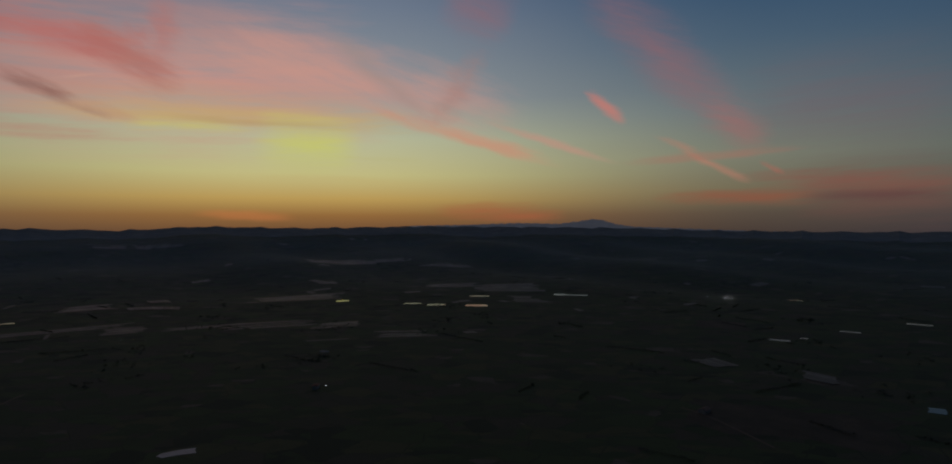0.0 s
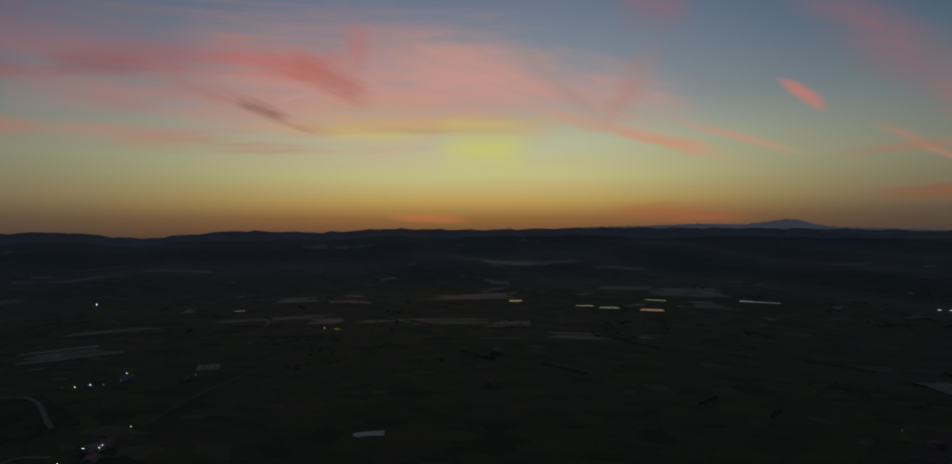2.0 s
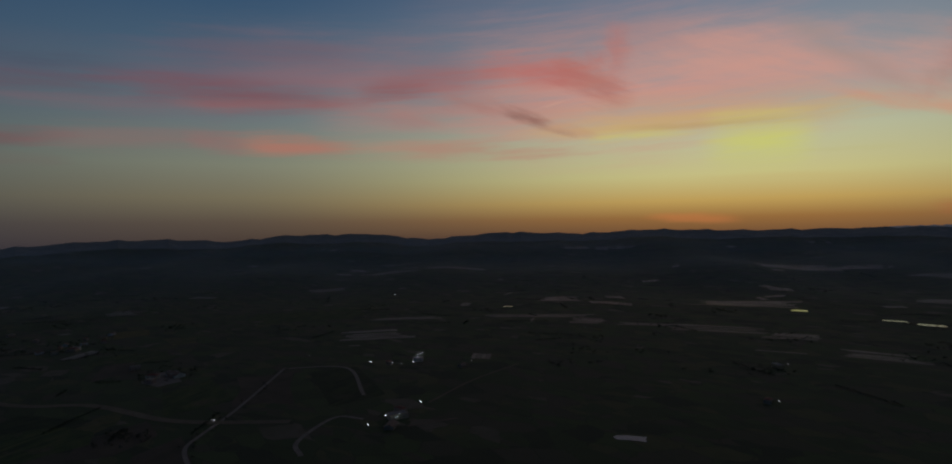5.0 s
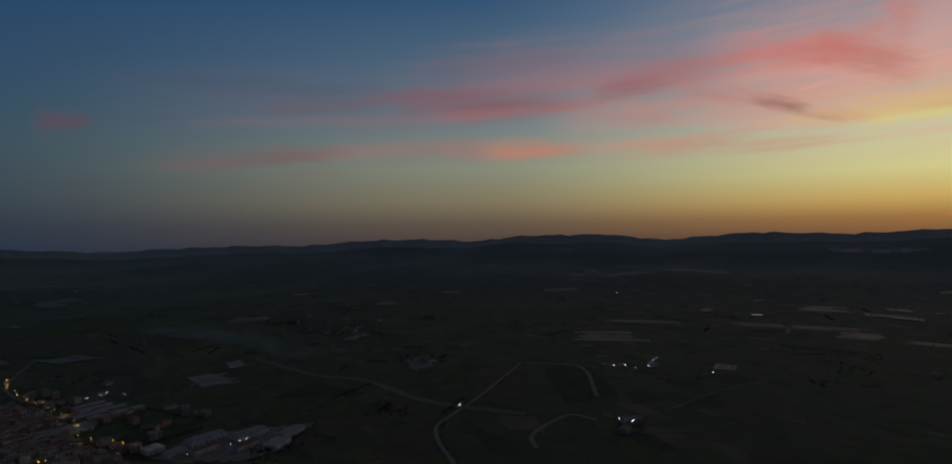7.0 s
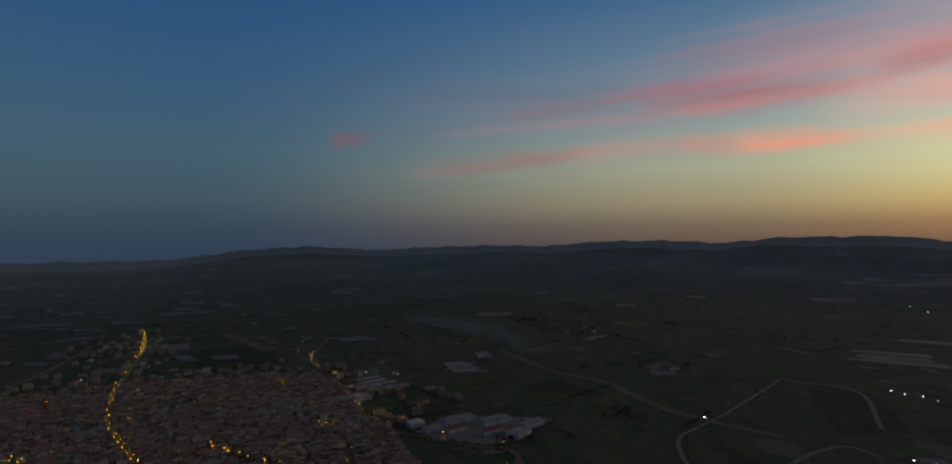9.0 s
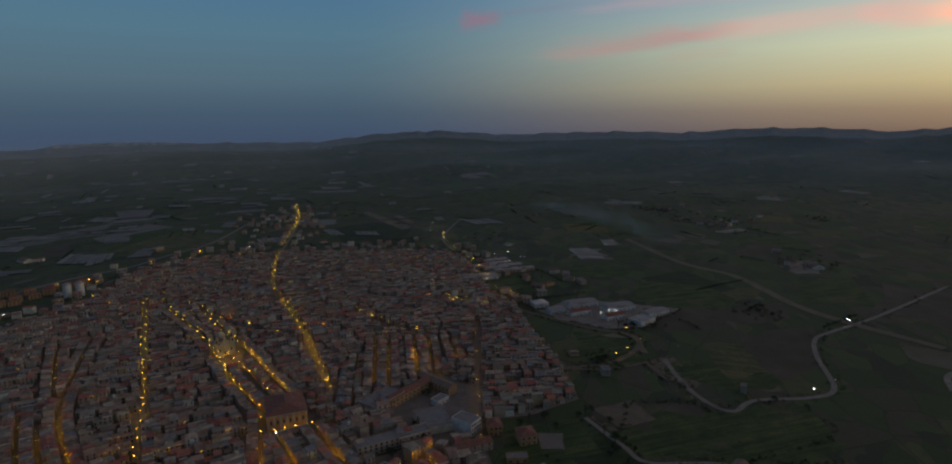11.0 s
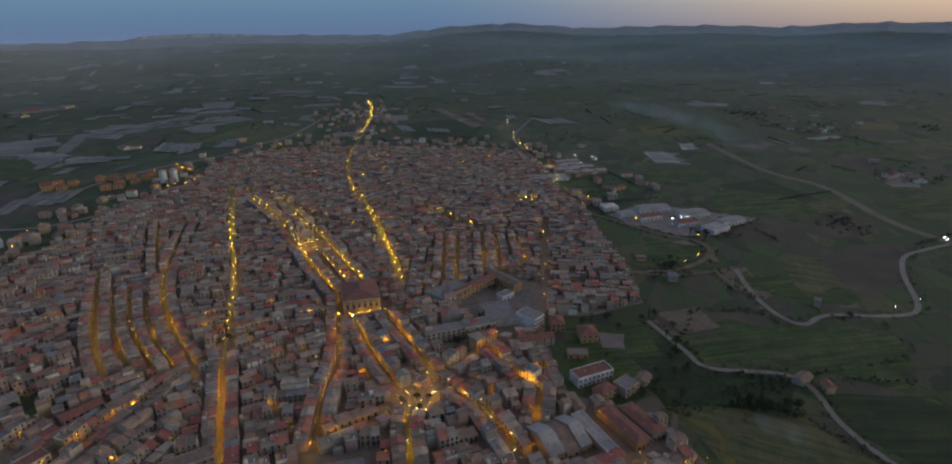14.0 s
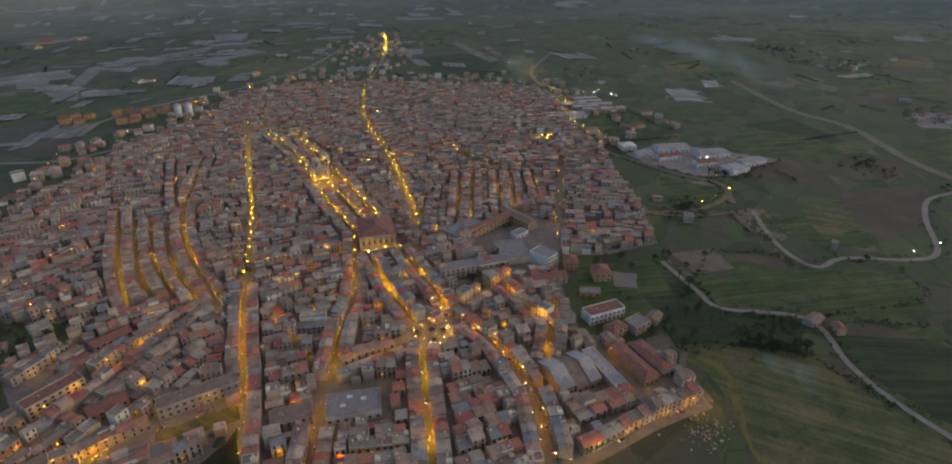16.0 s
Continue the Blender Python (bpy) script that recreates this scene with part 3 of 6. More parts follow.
for x, y, w, d, a in [(-903, 1855, 35, 48, 26), (-831, 1891, 20, 36, 24), (-419, 1832, 48, 56, 13), (-193, 1779, 56, 28, 6), (-120, 1753, 55, 52, 4),
                      (1, 1739, 65, 64, 0), (12, 1949, 73, 36, 0), (284, 1977, 45, 60, -8), (335, 1961, 82, 36, -10), (1050, 1912, 51, 44, -29),
                      (1078, 1411, 53, 40, -37), (641, 1224, 45, 28, -28), (848, 1318, 46, 24, -33), (702, 1243, 18, 24, -29), (-1145, 1419, 28, 24, 39),
                      (-323, 625, 38, 32, 27), (609, 764, 22, 52, -39), (-2379, 1876, 57, 60, 52)]:
    sheet("water", x, y, w * .9, d * .5, a, M_WATER, 0.9 if math.hypot(x, y) > 1800 else 0.3, "still irrigation reservoir mirroring the evening sky", "water", ragged=0.1)
for x, y, w, d, a in [(-717, 3073, 278, 232, 13), (-623, 1900, 302, 152, 18), (-507, 1411, 192, 88, 20), (-664, 1371, 157, 40, 26), (-947, 1326, 249, 52, 36),
                      (-147, 1297, 122, 84, 6), (-332, 1419, 118, 68, 13), (148, 2156, 247, 196, -4), (168, 1878, 98, 148, -5), (-138, 3008, 260, 152, 3),
                      (-1109, 1675, 123, 108, 34), (-2022, 3439, 407, 156, 30), (874, 3277, 335, 136, -15), (-104, 2265, 189, 120, 3), (-317, 1219, 77, 32, 15),
                      (-807, 1334, 84, 88, 31), (-466, 3109, 197, 112, 9), (-1096, 866, 168, 124, 52)]:
    crop_covers(x, y, w, d, a, 0.8 if math.hypot(x, y) > 1800 else 0.2)
for x, y, w, d, a in [(-1218, 1079, 188, 40, 48), (-2118, 2163, 276, 112, 44), (-2633, 2265, 201, 84, 49), (-2277, 1887, 222, 148, 50), (-2625, 1941, 89, 132, 54),
                      (-2076, 1413, 181, 96, 56), (-1119, 1681, 137, 128, 34), (-968, 1348, 264, 48, 36), (-864, -1269, 139, 120, 146), (-798, -1090, 69, 176, 144),
                      (-1047, -1203, 129, 104, 139), (-1331, -1175, 117, 88, 131), (-1150, -1131, 89, 52, 135), (-1238, -1695, 189, 104, 144), (-1119, 15, 67, 88, 89),
                      (-1234, 65, 25, 48, 87), (-1855, 135, 103, 72, 86), (-1972, 599, 81, 92, 73)]:
    crop_covers(x, y, w, d, a, 0.8 if math.hypot(x, y) > 1800 else 0.2)
for x, y, w, d, a in [(-1551, -950, 106, 64, 121), (-2069, -904, 178, 76, 114), (-1765, -1216, 163, 64, 125)]:
    crop_covers(x, y, w, d, a, 0.8 if math.hypot(x, y) > 1800 else 0.2)
for x, y, w, d, a in [(388, 717, 210, 120, -28), (599, 1412, 117, 108, -23), (-480, 41, 50, 36, 85), 
                      (-656, 206, 58, 88, 72), (-749, 116, 81, 68, 81), (-1410, -473, 105, 192, 109), (-569, -870, 115, 144, 147),
                      (-867, 460, 79, 196, 62)]:
    sheet("field", x, y, w, d, a, M_SOIL, 0.10, "bare brown ploughed field", "field", ragged=0.12)
for x, y, w, d, a in [(-460, 121, 160, 48, 75), (-1142, -882, 237, 264, 128), (-1276, -501, 167, 192, 111),
                      (-880, -114, 69, 88, 97), (-640, 35, 74, 68, 87), (-985, 39, 88, 84, 88), (-701, -1089, 96, 160, 147), (-858, 141, 131, 116, 81),
                      (-1471, -1, 113, 112, 90), (-1281, 410, 134, 92, 72), (-580, 144, 92, 44, 76), (-1484, 931, 278, 200, 58),
                      (-466, -664, 66, 48, 145)]:
    sheet("field", x, y, w, d, a, M_GRASS, 0.06, "green meadow field", "field", ragged=0.12)

M_PALEPLASTIC = mottled("pale_crop_sheet", [(0.0, (0.30, 0.285, 0.25, 1)), (1.0, (0.38, 0.365, 0.33, 1))], 0.6, "none", 0.2, 0.03, 0.4, mode="LINEAR")
m, g, p = material("greenhouse_roofs")
co = g.nodes.new("ShaderNodeTexCoord").outputs["Object"]
n = g.nodes.new("ShaderNodeMapping")
n.inputs["Rotation"].default_value = (0, 0, radians(34))
g.put(n.inputs["Vector"], co)
bays = g.noise(g.vec("MULTIPLY", n.outputs[0], (0.010, 0.11, 1)), 1.0, 3, 0.6)
col = g.ramp(bays, [(0.3, (0.07, 0.075, 0.06, 1)), (0.5, (0.13, 0.13, 0.115, 1)), (0.7, (0.20, 0.195, 0.175, 1))])
g.put(p.inputs["Base Color"], g.mix(g.remap(g.noise(co, 0.03, 5, 0.7), 0.5, 0.7, 0, 0.6), col, (0.08, 0.085, 0.06, 1)))
p.inputs["Roughness"].default_value = 0.8
M_GREENHOUSE = m


def field(pts, mat, label, lift):
    """One field with softly wavering hedged edges."""
    s = Soup()
    rim = []
    for (xa, ya), (xb, yb) in zip(pts, pts[1:] + pts[:1]):
        n = max(1, int(math.hypot(xb - xa, yb - ya) / 9))
        for k in range(n):
            x, y = xa + (xb - xa) * k / n, ya + (yb - ya) * k / n
            rim.append((x + 1.3 * math.sin(x * .31 + y * .2), y + 1.3 * math.sin(y * .37 - x * .13), lift + land(x, y) + (0.6 if math.hypot(x, y) > 1900 else 0)))
    s.poly(rim)
    return mesh_object("field", s, mat, kind="structure", label=label, category="field")


# meadows close to the town
field([(-346, 25), (-365, 61), (-370, 107), (-326, 152), (-307, 172), (-270, 180), (-215, 120), (-259, 68), (-281, 63), (-316, 54)], M_OLIVE, "olive green dry meadow at the town edge", 0.05)
field([(-348, 21), (-352, 26), (-341, 53), (-318, 62), (-290, 66), (-259, 70), (-258, 67), (-290, 62), (-316, 58), (-336, 50)], M_YELLOW, "yellow flowering verge round a meadow", 0.09)
field([(-397, 124), (-418, 206), (-300, 260), (-290, 215), (-312, 183), (-324, 177), (-357, 143), (-378, 130)], M_WHEAT, "dark green field of young wheat", 0.06)
field([(-428, 27), (-484, 71), (-523, 202), (-474, 206), (-420, 122), (-419, 54)], M_GRASS, "fresh green meadow beside a lane", 0.07)
field([(-505, 46), (-513, 107), (-488, 114), (-469, 41)], M_SOIL, "bare brown plot beside a meadow", 0.12)
field([(-417, 137), (-434, 199), (-416, 190), (-401, 138)], M_SOIL, "bare brown strip beside a lane", 0.11)
field([(-403, -8), (-454, 22), (-415, 54), (-409, 112), (-376, 104), (-353, 25)], M_WHEAT, "dark rough grass between lane and houses", 0.05)
field([(-176, -253), (-206, -224), (-198, -214), (-163, -243)], M_OLIVE, "neglected garden strip between two lit streets", 0.17)
field([(-150, -213), (-190, -211), (-165, -187), (-134, -195)], M_WHEAT, "dark overgrown garden among houses", 0.16)

field([(-792, 105), (-797, 148), (-725, 185), (-703, 118)], M_SOIL, "bare brown plot beside the works", 0.109)
field([(-761, 167), (-824, 201), (-840, 280), (-769, 268), (-740, 206)], M_SOIL, "bare brown field round a dark copse", 0.113)
field([(-1136, 291), (-1257, 345), (-1264, 400), (-1147, 365)], M_SOIL, "dark ploughed field on the slope", 0.117)
field([(-1061, 343), (-1112, 382), (-1105, 419), (-1018, 392), (-1012, 354)], M_TRACK, "pale bare farmyard", 0.121)
field([(-883, -145), (-922, -140), (-931, -88), (-836, -66), (-809, -112)], M_WHEAT, "dark green meadow inside the town edge", 0.125)
field([(-946, 99), (-1005, 173), (-897, 236), (-831, 160)], M_WHEAT, "dark green field below the dirt track", 0.129)
field([(-834, 153), (-906, 238), (-919, 278), (-861, 250), (-802, 163)], M_OLIVE, "olive strip below the dirt track", 0.133)
field([(-672, 25), (-683, 45), (-651, 76), (-626, 78), (-634, 51)], M_PALE_DIRT, "lit bare lorry yard at the town edge", 0.137)
field([(-756, -51), (-813, 23), (-792, 134), (-725, 123), (-697, 38), (-725, -26)], M_TRACK, "pale concrete yard of the works", 0.141)
field([(-473, 14), (-495, 28), (-501, 64), (-457, 65), (-451, 29)], M_DIRT, "bare brown plot beside the lane", 0.145)
field([(-599, 71), (-618, 104), (-571, 121), (-544, 113), (-560, 88)], M_DIRT, "littered dirt yard", 0.149)
field([(-1320, 60), (-1560, 40), (-1620, 150), (-1360, 190)], M_GRASS, "green field above the dirt track", 0.153)
field([(-700, 470), (-900, 560), (-870, 640), (-690, 560)], M_WHEAT, "dark green field beside a farm lane", 0.157)
field([(-840, 300), (-960, 340), (-990, 430), (-840, 400)], M_GRASS, "green field beside the dirt track", 0.161)
field([(-1156, -20), (-1167, 18), (-1083, 47), (-1070, 3)], M_PALEPLASTIC, "pale sheet of crop cover beside a lane", 0.170)
field([(-1245, 45), (-1265, 71), (-1207, 78), (-1194, 52)], M_PALEPLASTIC, "small pale sheet of crop cover", 0.174)
field([(-792, -1136), (-830, -1117), (-861, -1131), (-746, -1005), (-718, -1039)], M_GREENHOUSE, "blue-grey greenhouse roofs among fields", 0.178)
field([(-837, -1133), (-984, -1254), (-993, -1220), (-836, -1097)], M_GREENHOUSE, "blue-grey greenhouse roofs among fields", 0.182)
field([(-872, -1331), (-956, -1274), (-904, -1217), (-803, -1137), (-775, -1195)], M_GREENHOUSE, "dull grey greenhouse roofs in a block", 0.186)
field([(-878, -1239), (-915, -1223), (-833, -1145), (-825, -1175)], M_WHEAT, "dark green plot between greenhouses", 0.190)
field([(-760, -1174), (-776, -1121), (-696, -1026), (-664, -1038)], M_GRASS, "green field beside greenhouses", 0.194)
field([(-1005, -930), (-1178, -957), (-1243, -882), (-1275, -799), (-1127, -748), (-1023, -776), (-985, -866)], M_OLIVE, "olive green field inside the road's curve", 0.198)
field([(-1290, -878), (-1362, -906), (-1369, -881), (-1290, -846)], M_GREENHOUSE, "small grey-green greenhouse on a field", 0.202)
field([(-1112, -1076), (-1309, -1097), (-1277, -996), (-1176, -1026), (-1069, -1003)], M_GREENHOUSE, "grey greenhouse strips along a lane", 0.206)
field([(-1068, -1231), (-1217, -1211), (-1304, -1191), (-1234, -1149), (-1088, -1160)], M_GREENHOUSE, "long grey greenhouse strips", 0.210)
field([(-1024, -1110), (-1062, -1085), (-960, -997), (-929, -1016)], M_SOIL, "dark bare plot", 0.214)
field([(-1479, -1344), (-1531, -1253), (-1400, -1170), (-1311, -1167)], M_GREENHOUSE, "grey block of greenhouses", 0.218)
field([(-1307, -591), (-1412, -511), (-1320, -394), (-1162, -380), (-1110, -470)], M_WHEAT, "dark green field behind the town", 0.222)
field([(-1555, -607), (-1581, -599), (-1351, -403), (-1314, -415)], M_PALE_DIRT, "pale ploughed strip on a dark field", 0.226)
field([(-1516, -504), (-1530, -491), (-1419, -416), (-1398, -425)], M_PALE_DIRT, "pale ploughed strip on a dark field", 0.230)
field([(-2038, -421), (-2169, -205), (-1871, -156), (-1757, -325)], M_GRASS, "green field on the rise", 0.234)
field([(-1459, -46), (-1409, 63), (-1337, 67), (-1345, -27)], M_YELLOW, "yellow green strip beside the smoke", 0.238)
field([(-1650, 478), (-1626, 548), (-1538, 521), (-1539, 443)], M_YELLOW, "yellow green strip by the hamlet", 0.242)
field([(-1465, 522), (-1415, 578), (-1342, 551), (-1346, 504)], M_OLIVE, "olive field by the hamlet", 0.246)
field([(-641, 177), (-718, 224), (-746, 286), (-618, 251), (-574, 199)], M_SOIL, "dark brown field inside the road's bend", 0.250)
field([(-488, 15), (-511, 51), (-477, 69), (-457, 39)], M_DIRT, "bare pale plot beside the lane", 0.254)
field([(-630, 140), (-678, 184), (-599, 189), (-560, 150)], M_OLIVE, "olive meadow below the scrap yard", 0.258)
field([(-781, 100), (-771, 149), (-719, 161), (-697, 106)], M_SOIL, "bare brown plot behind the works", 0.262)


def smooth_line(pts, step=6.0):
    """Catmull-Rom through the points, sampled about every step metres."""
    pts = [Vector(p) for p in pts]
    ext = [2 * pts[0] - pts[1]] + pts + [2 * pts[-1] - pts[-2]]
    out = []
    for i in range(1, len(ext) - 2):
        a, b, c, d = ext[i - 1:i + 3]
        n = max(1, int((c - b).length / step))
        for k in range(n):
            t = k / n
            out.append(0.5 * (2 * b + (c - a) * t + (2 * a - 5 * b + 4 * c - d) * t * t + (3 * b - a - 3 * c + d) * t ** 3))
    out.append(pts[-1])
    return out


def ribbon(name, pts, width, mat, lift, label, category="road"):
    line = smooth_line(pts)
    s = Soup()
    for i, p in enumerate(line):
        t = (line[min(i + 1, len(line) - 1)] - line[max(i - 1, 0)]).normalized()
        n = Vector((-t.y, t.x)) * width / 2
        for e in (p + n, p - n):
            s.v.append((e.x, e.y, land(e.x, e.y) + lift))
    for i in range(len(line) - 1):
        s.f.append((2 * i, 2 * i + 1, 2 * i + 3, 2 * i + 2))
        s.m.append(0)
    mesh_object(name, s, mat, kind="structure", label=label, category=category)
    return line


TOWN_EDGE = [(-270, 15), (-301, 46), (-338, 20), (-346, -2), (-346, -40), (-395, -62), (-450, -82), (-468, -38), (-506, 4), (-585, -18), (-741, -73), (-840, -121), (-988, -188), (-1114, -262),
             (-1110, -392), (-1049, -464), (-1035, -550), (-1012, -590), (-972, -701), (-853, -748), (-703, -695),
             (-571, -711), (-465, -662), (-377, -643), (-345, -620), (-285, -560), (-232, -485), (-222, -440), (-236, -400), (-222, -378), (-196, -400), (-178, -385), (-160, -350), (-135, -338),
             (-95, -290), (-110, -200), (-140, -110), (-175, -75), (-203, -47), (-237, -13)]
s = Soup()
s.poly([(x, y, 0.05) for x, y in TOWN_EDGE])
mesh_object("pavement", s, M_PAVING, kind="structure", label="grey-brown paved ground of the town", category="pavement")

STREETS = []   # (centre line, width)
LAMPS = []     # (x, y, z, kind)


def street(width, pts, spacing=0.0, kind="sodium", lined=True, high=8.5):
    line = ribbon("road", pts, width, M_STREET, 0.10 + 0.004 * (len(STREETS) % 9), "asphalt town street", "street")
    STREETS.append((line, width, lined))
    if spacing:
        run, side = spacing / 2, 1
        for a, b in zip(line, line[1:]):
            run += (b - a).length
            if run >= spacing:
                run -= spacing
                t = (b - a).normalized()
                n = Vector((-t.y, t.x)) * (width / 2 - 0.6) * side
                LAMPS.append((b.x + n.x, b.y + n.y, high, kind, math.atan2(-n.y, -n.x)))
                side = -side
    return line


# long lit streets
street(5.5, [(-704, -608), (-513, -454), (-443, -395), (-366, -339), (-314, -303)], 15, lined=False)
street(4.2, [(-314, -303), (-261, -262), (-215, -225), (-170, -192), (-120, -155)], 17)
street(6, [(-676, -552), (-594, -444), (-536, -385), (-475, -323), (-428, -268)], 14)
street(6, [(-689, -512), (-602, -418), (-555, -359), (-493, -294), (-468, -265)], 13)
street(5, [(-541, -377), (-500, -325), (-455, -272)], 16)
street(5, [(-1632, -849), (-1415, -732), (-1154, -624), (-1014, -571), (-830, -481), (-755, -431)], 24, lined=False)
street(6, [(-755, -431), (-661, -354), (-568, -287), (-502, -242), (-476, -227)], 12, lined=False)
street(4, [(-608, -229), (-483, -185)], 18, "soft")
street(4, [(-604, -211), (-487, -172)], 18, "soft")
street(4, [(-626, -188), (-517, -152)], 18, "soft")
street(4, [(-627, -172), (-529, -139)], 18, "soft")
street(4, [(-645, -151), (-559, -121)], 18, "soft")
street(6, [(-699, -125), (-542, -97), (-426, -76), (-395, -70)], 34, lined=False)
street(5, [(-720, -300), (-698, -282), (-656, -220), (-640, -190)], 16, lined=False)
street(4.2, [(-428, -268), (-386, -244), (-334, -216), (-296, -203), (-247, -183), (-182, -157), (-140, -138)], 24)
street(4.5, [(-400, -243), (-382, -224), (-340, -184), (-310, -150)], 20)
street(4.5, [(-420, -222), (-400, -201), (-355, -154), (-335, -136)], 24)
street(8, [(-345, -165), (-333, -140), (-315, -101), (-290, -74), (-267, -56), (-241, -43), (-223, -35), (-190, -20)], 17, "warm")
street(4.2, [(-300, -140), (-277, -133), (-246, -117), (-203, -95), (-160, -75)], 26)
street(5, [(-387, -114), (-357, -81), (-343, -62), (-303, -55), (-280, -52)], 20)
street(6, [(-205, -45), (-237, -12), (-270, 16), (-299, 46)], 17)
street(6, [(-345, -34), (-322, -18), (-298, 3), (-292, 10)], 45)
street(5, [(-120, -290), (-145, -273), (-171, -257), (-196, -242), (-216, -228)], 26)
street(4, [(-140, -266), (-166, -249), (-199, -216)], 22)
street(4, [(-400, -525), (-329, -450), (-290, -405), (-265, -369)], 18, "soft")
street(4, [(-383, -487), (-310, -407), (-277, -358)], 18, "soft")
street(4, [(-387, -472), (-338, -421), (-315, -392), (-283, -342)], 18, "soft")
street(4, [(-371, -437), (-319, -378), (-288, -327)], 18, "soft")
street(4.5, [(-567, -564), (-434, -471), (-387, -432), (-333, -370), (-290, -308)], 18, "soft")
street(4, [(-540, -585), (-470, -520), (-420, -470)], 18, "soft")
street(4.5, [(-150, -322), (-183, -322), (-219, -323), (-257, -318), (-300, -312)], 22)
street(5, [(-753, -75), (-867, -140), (-919, -149), (-1168, -275), (-1257, -303)], 26, "warm", lined=False)
street(5, [(-1257, -303), (-1380, -308), (-1500, -309)])
street(4, [(-335, -136), (-387, -114), (-412, -104)], 20)
street(4, [(-1010, -574), (-972, -640), (-940, -690)], 40, lined=False)
street(4, [(-800, -470), (-850, -400), (-930, -330), (-1010, -280)], 60, lined=False)
street(4, [(-704, -608), (-689, -512), (-640, -440), (-600, -330), (-560, -285)], 50, lined=False)
street(4, [(-250, -183), (-290, -150), (-310, -140)], 18)
ROAD_LINES = [
    (4.5, M_TRACK, [(-471, 9), (-429, 39), (-410, 56), (-415, 115), (-367, 133), (-341, 148), (-314, 173), (-270, 220)], "pale asphalt country lane"),
    (5, M_TRACK, [(-614, 92), (-552, 103), (-514, 119), (-503, 137), (-527, 160), (-542, 214), (-566, 241), (-644, 254), (-699, 272), (-730, 303), (-797, 381), (-962, 549)], "winding pale country road"),
    (14, M_PALE_DIRT, [(-1271, 101), (-1066, 180), (-979, 252), (-837, 292), (-770, 330), (-690, 400)], "straight dirt track across the fields"),
    (6, M_DIRT, [(-568, -19), (-596, 39), (-649, 70), (-683, 58), (-699, 11), (-753, -75)], "lane round the edge of the town"),
    (6, M_TRACK, [(-962, 549), (-877, 622), (-712, 536)], "pale farm lane"),
    (6, M_TRACK, [(-623, 468), (-658, 447), (-618, 368), (-575, 346)], "pale farm lane"),
    (4, M_DIRT, [(-609, 572), (-642, 702), (-654, 839)], "dirt farm track"),
    (5, M_DIRT, [(-557, 486), (-531, 549)], "dirt farm track"),
    (7, M_TRACK, [(-1338, -832), (-1106, -777), (-976, -789), (-890, -792), (-806, -828), (-692, -844), (-560, -830)], "pale ring road"),
    (6, M_TRACK, [(-466, -797), (-499, -734), (-562, -702)], "pale lane past the town"),
    (4, M_DIRT, [(-614, 92), (-580, 40), (-568, -19)], "dirt lane"),
    (4, M_DIRT, [(276, 780), (300, 740), (330, 640)], "dirt farm track"),
    (5, M_TRACK, [(-190, -20), (-150, 20), (-60, 60)], "pale lane"),
    (4, M_DIRT, [(-300, 47), (-330, 30), (-352, 32)], "dirt lane behind the sheds"),
]
for k, (w, mat, pts, label) in enumerate(ROAD_LINES):
    ribbon("road", pts, w, mat, 0.30 + 0.006 * k, label)

# ---- the town: plots on a raster, so that houses never overlap ----
CELL, X0, Y0 = 1.0, -1660, -960
NX, NY = 1620, 1140
taken = np.full((NX, NY), -1, np.int32)      # -1 closed, 0 free, else the row that holds it


def inside(poly, xs, ys):
    hit = np.zeros(xs.shape, bool)
    for (xa, ya), (xb, yb) in zip(poly, poly[1:] + poly[:1]):
        if ya != yb:
            hit ^= ((ya > ys) != (yb > ys)) & (xs < (xb - xa) * (ys - ya) / (yb - ya) + xa)
    return hit


GX, GY = np.meshgrid(X0 + CELL * (np.arange(NX) + .5), Y0 + CELL * (np.arange(NY) + .5), indexing="ij")
taken[inside(TOWN_EDGE, GX, GY)] = 0
for line, width, lined in STREETS:
    for p in line:
        i, j, k = int((p.x - X0) / CELL), int((p.y - Y0) / CELL), int(width / CELL) + 4
        a, b, c, d = max(i - k, 0), min(i + k, NX), max(j - k, 0), min(j + k, NY)
        taken[a:b, c:d][(GX[a:b, c:d] - p.x) ** 2 + (GY[a:b, c:d] - p.y) ** 2 < (width / 2) ** 2] = -1
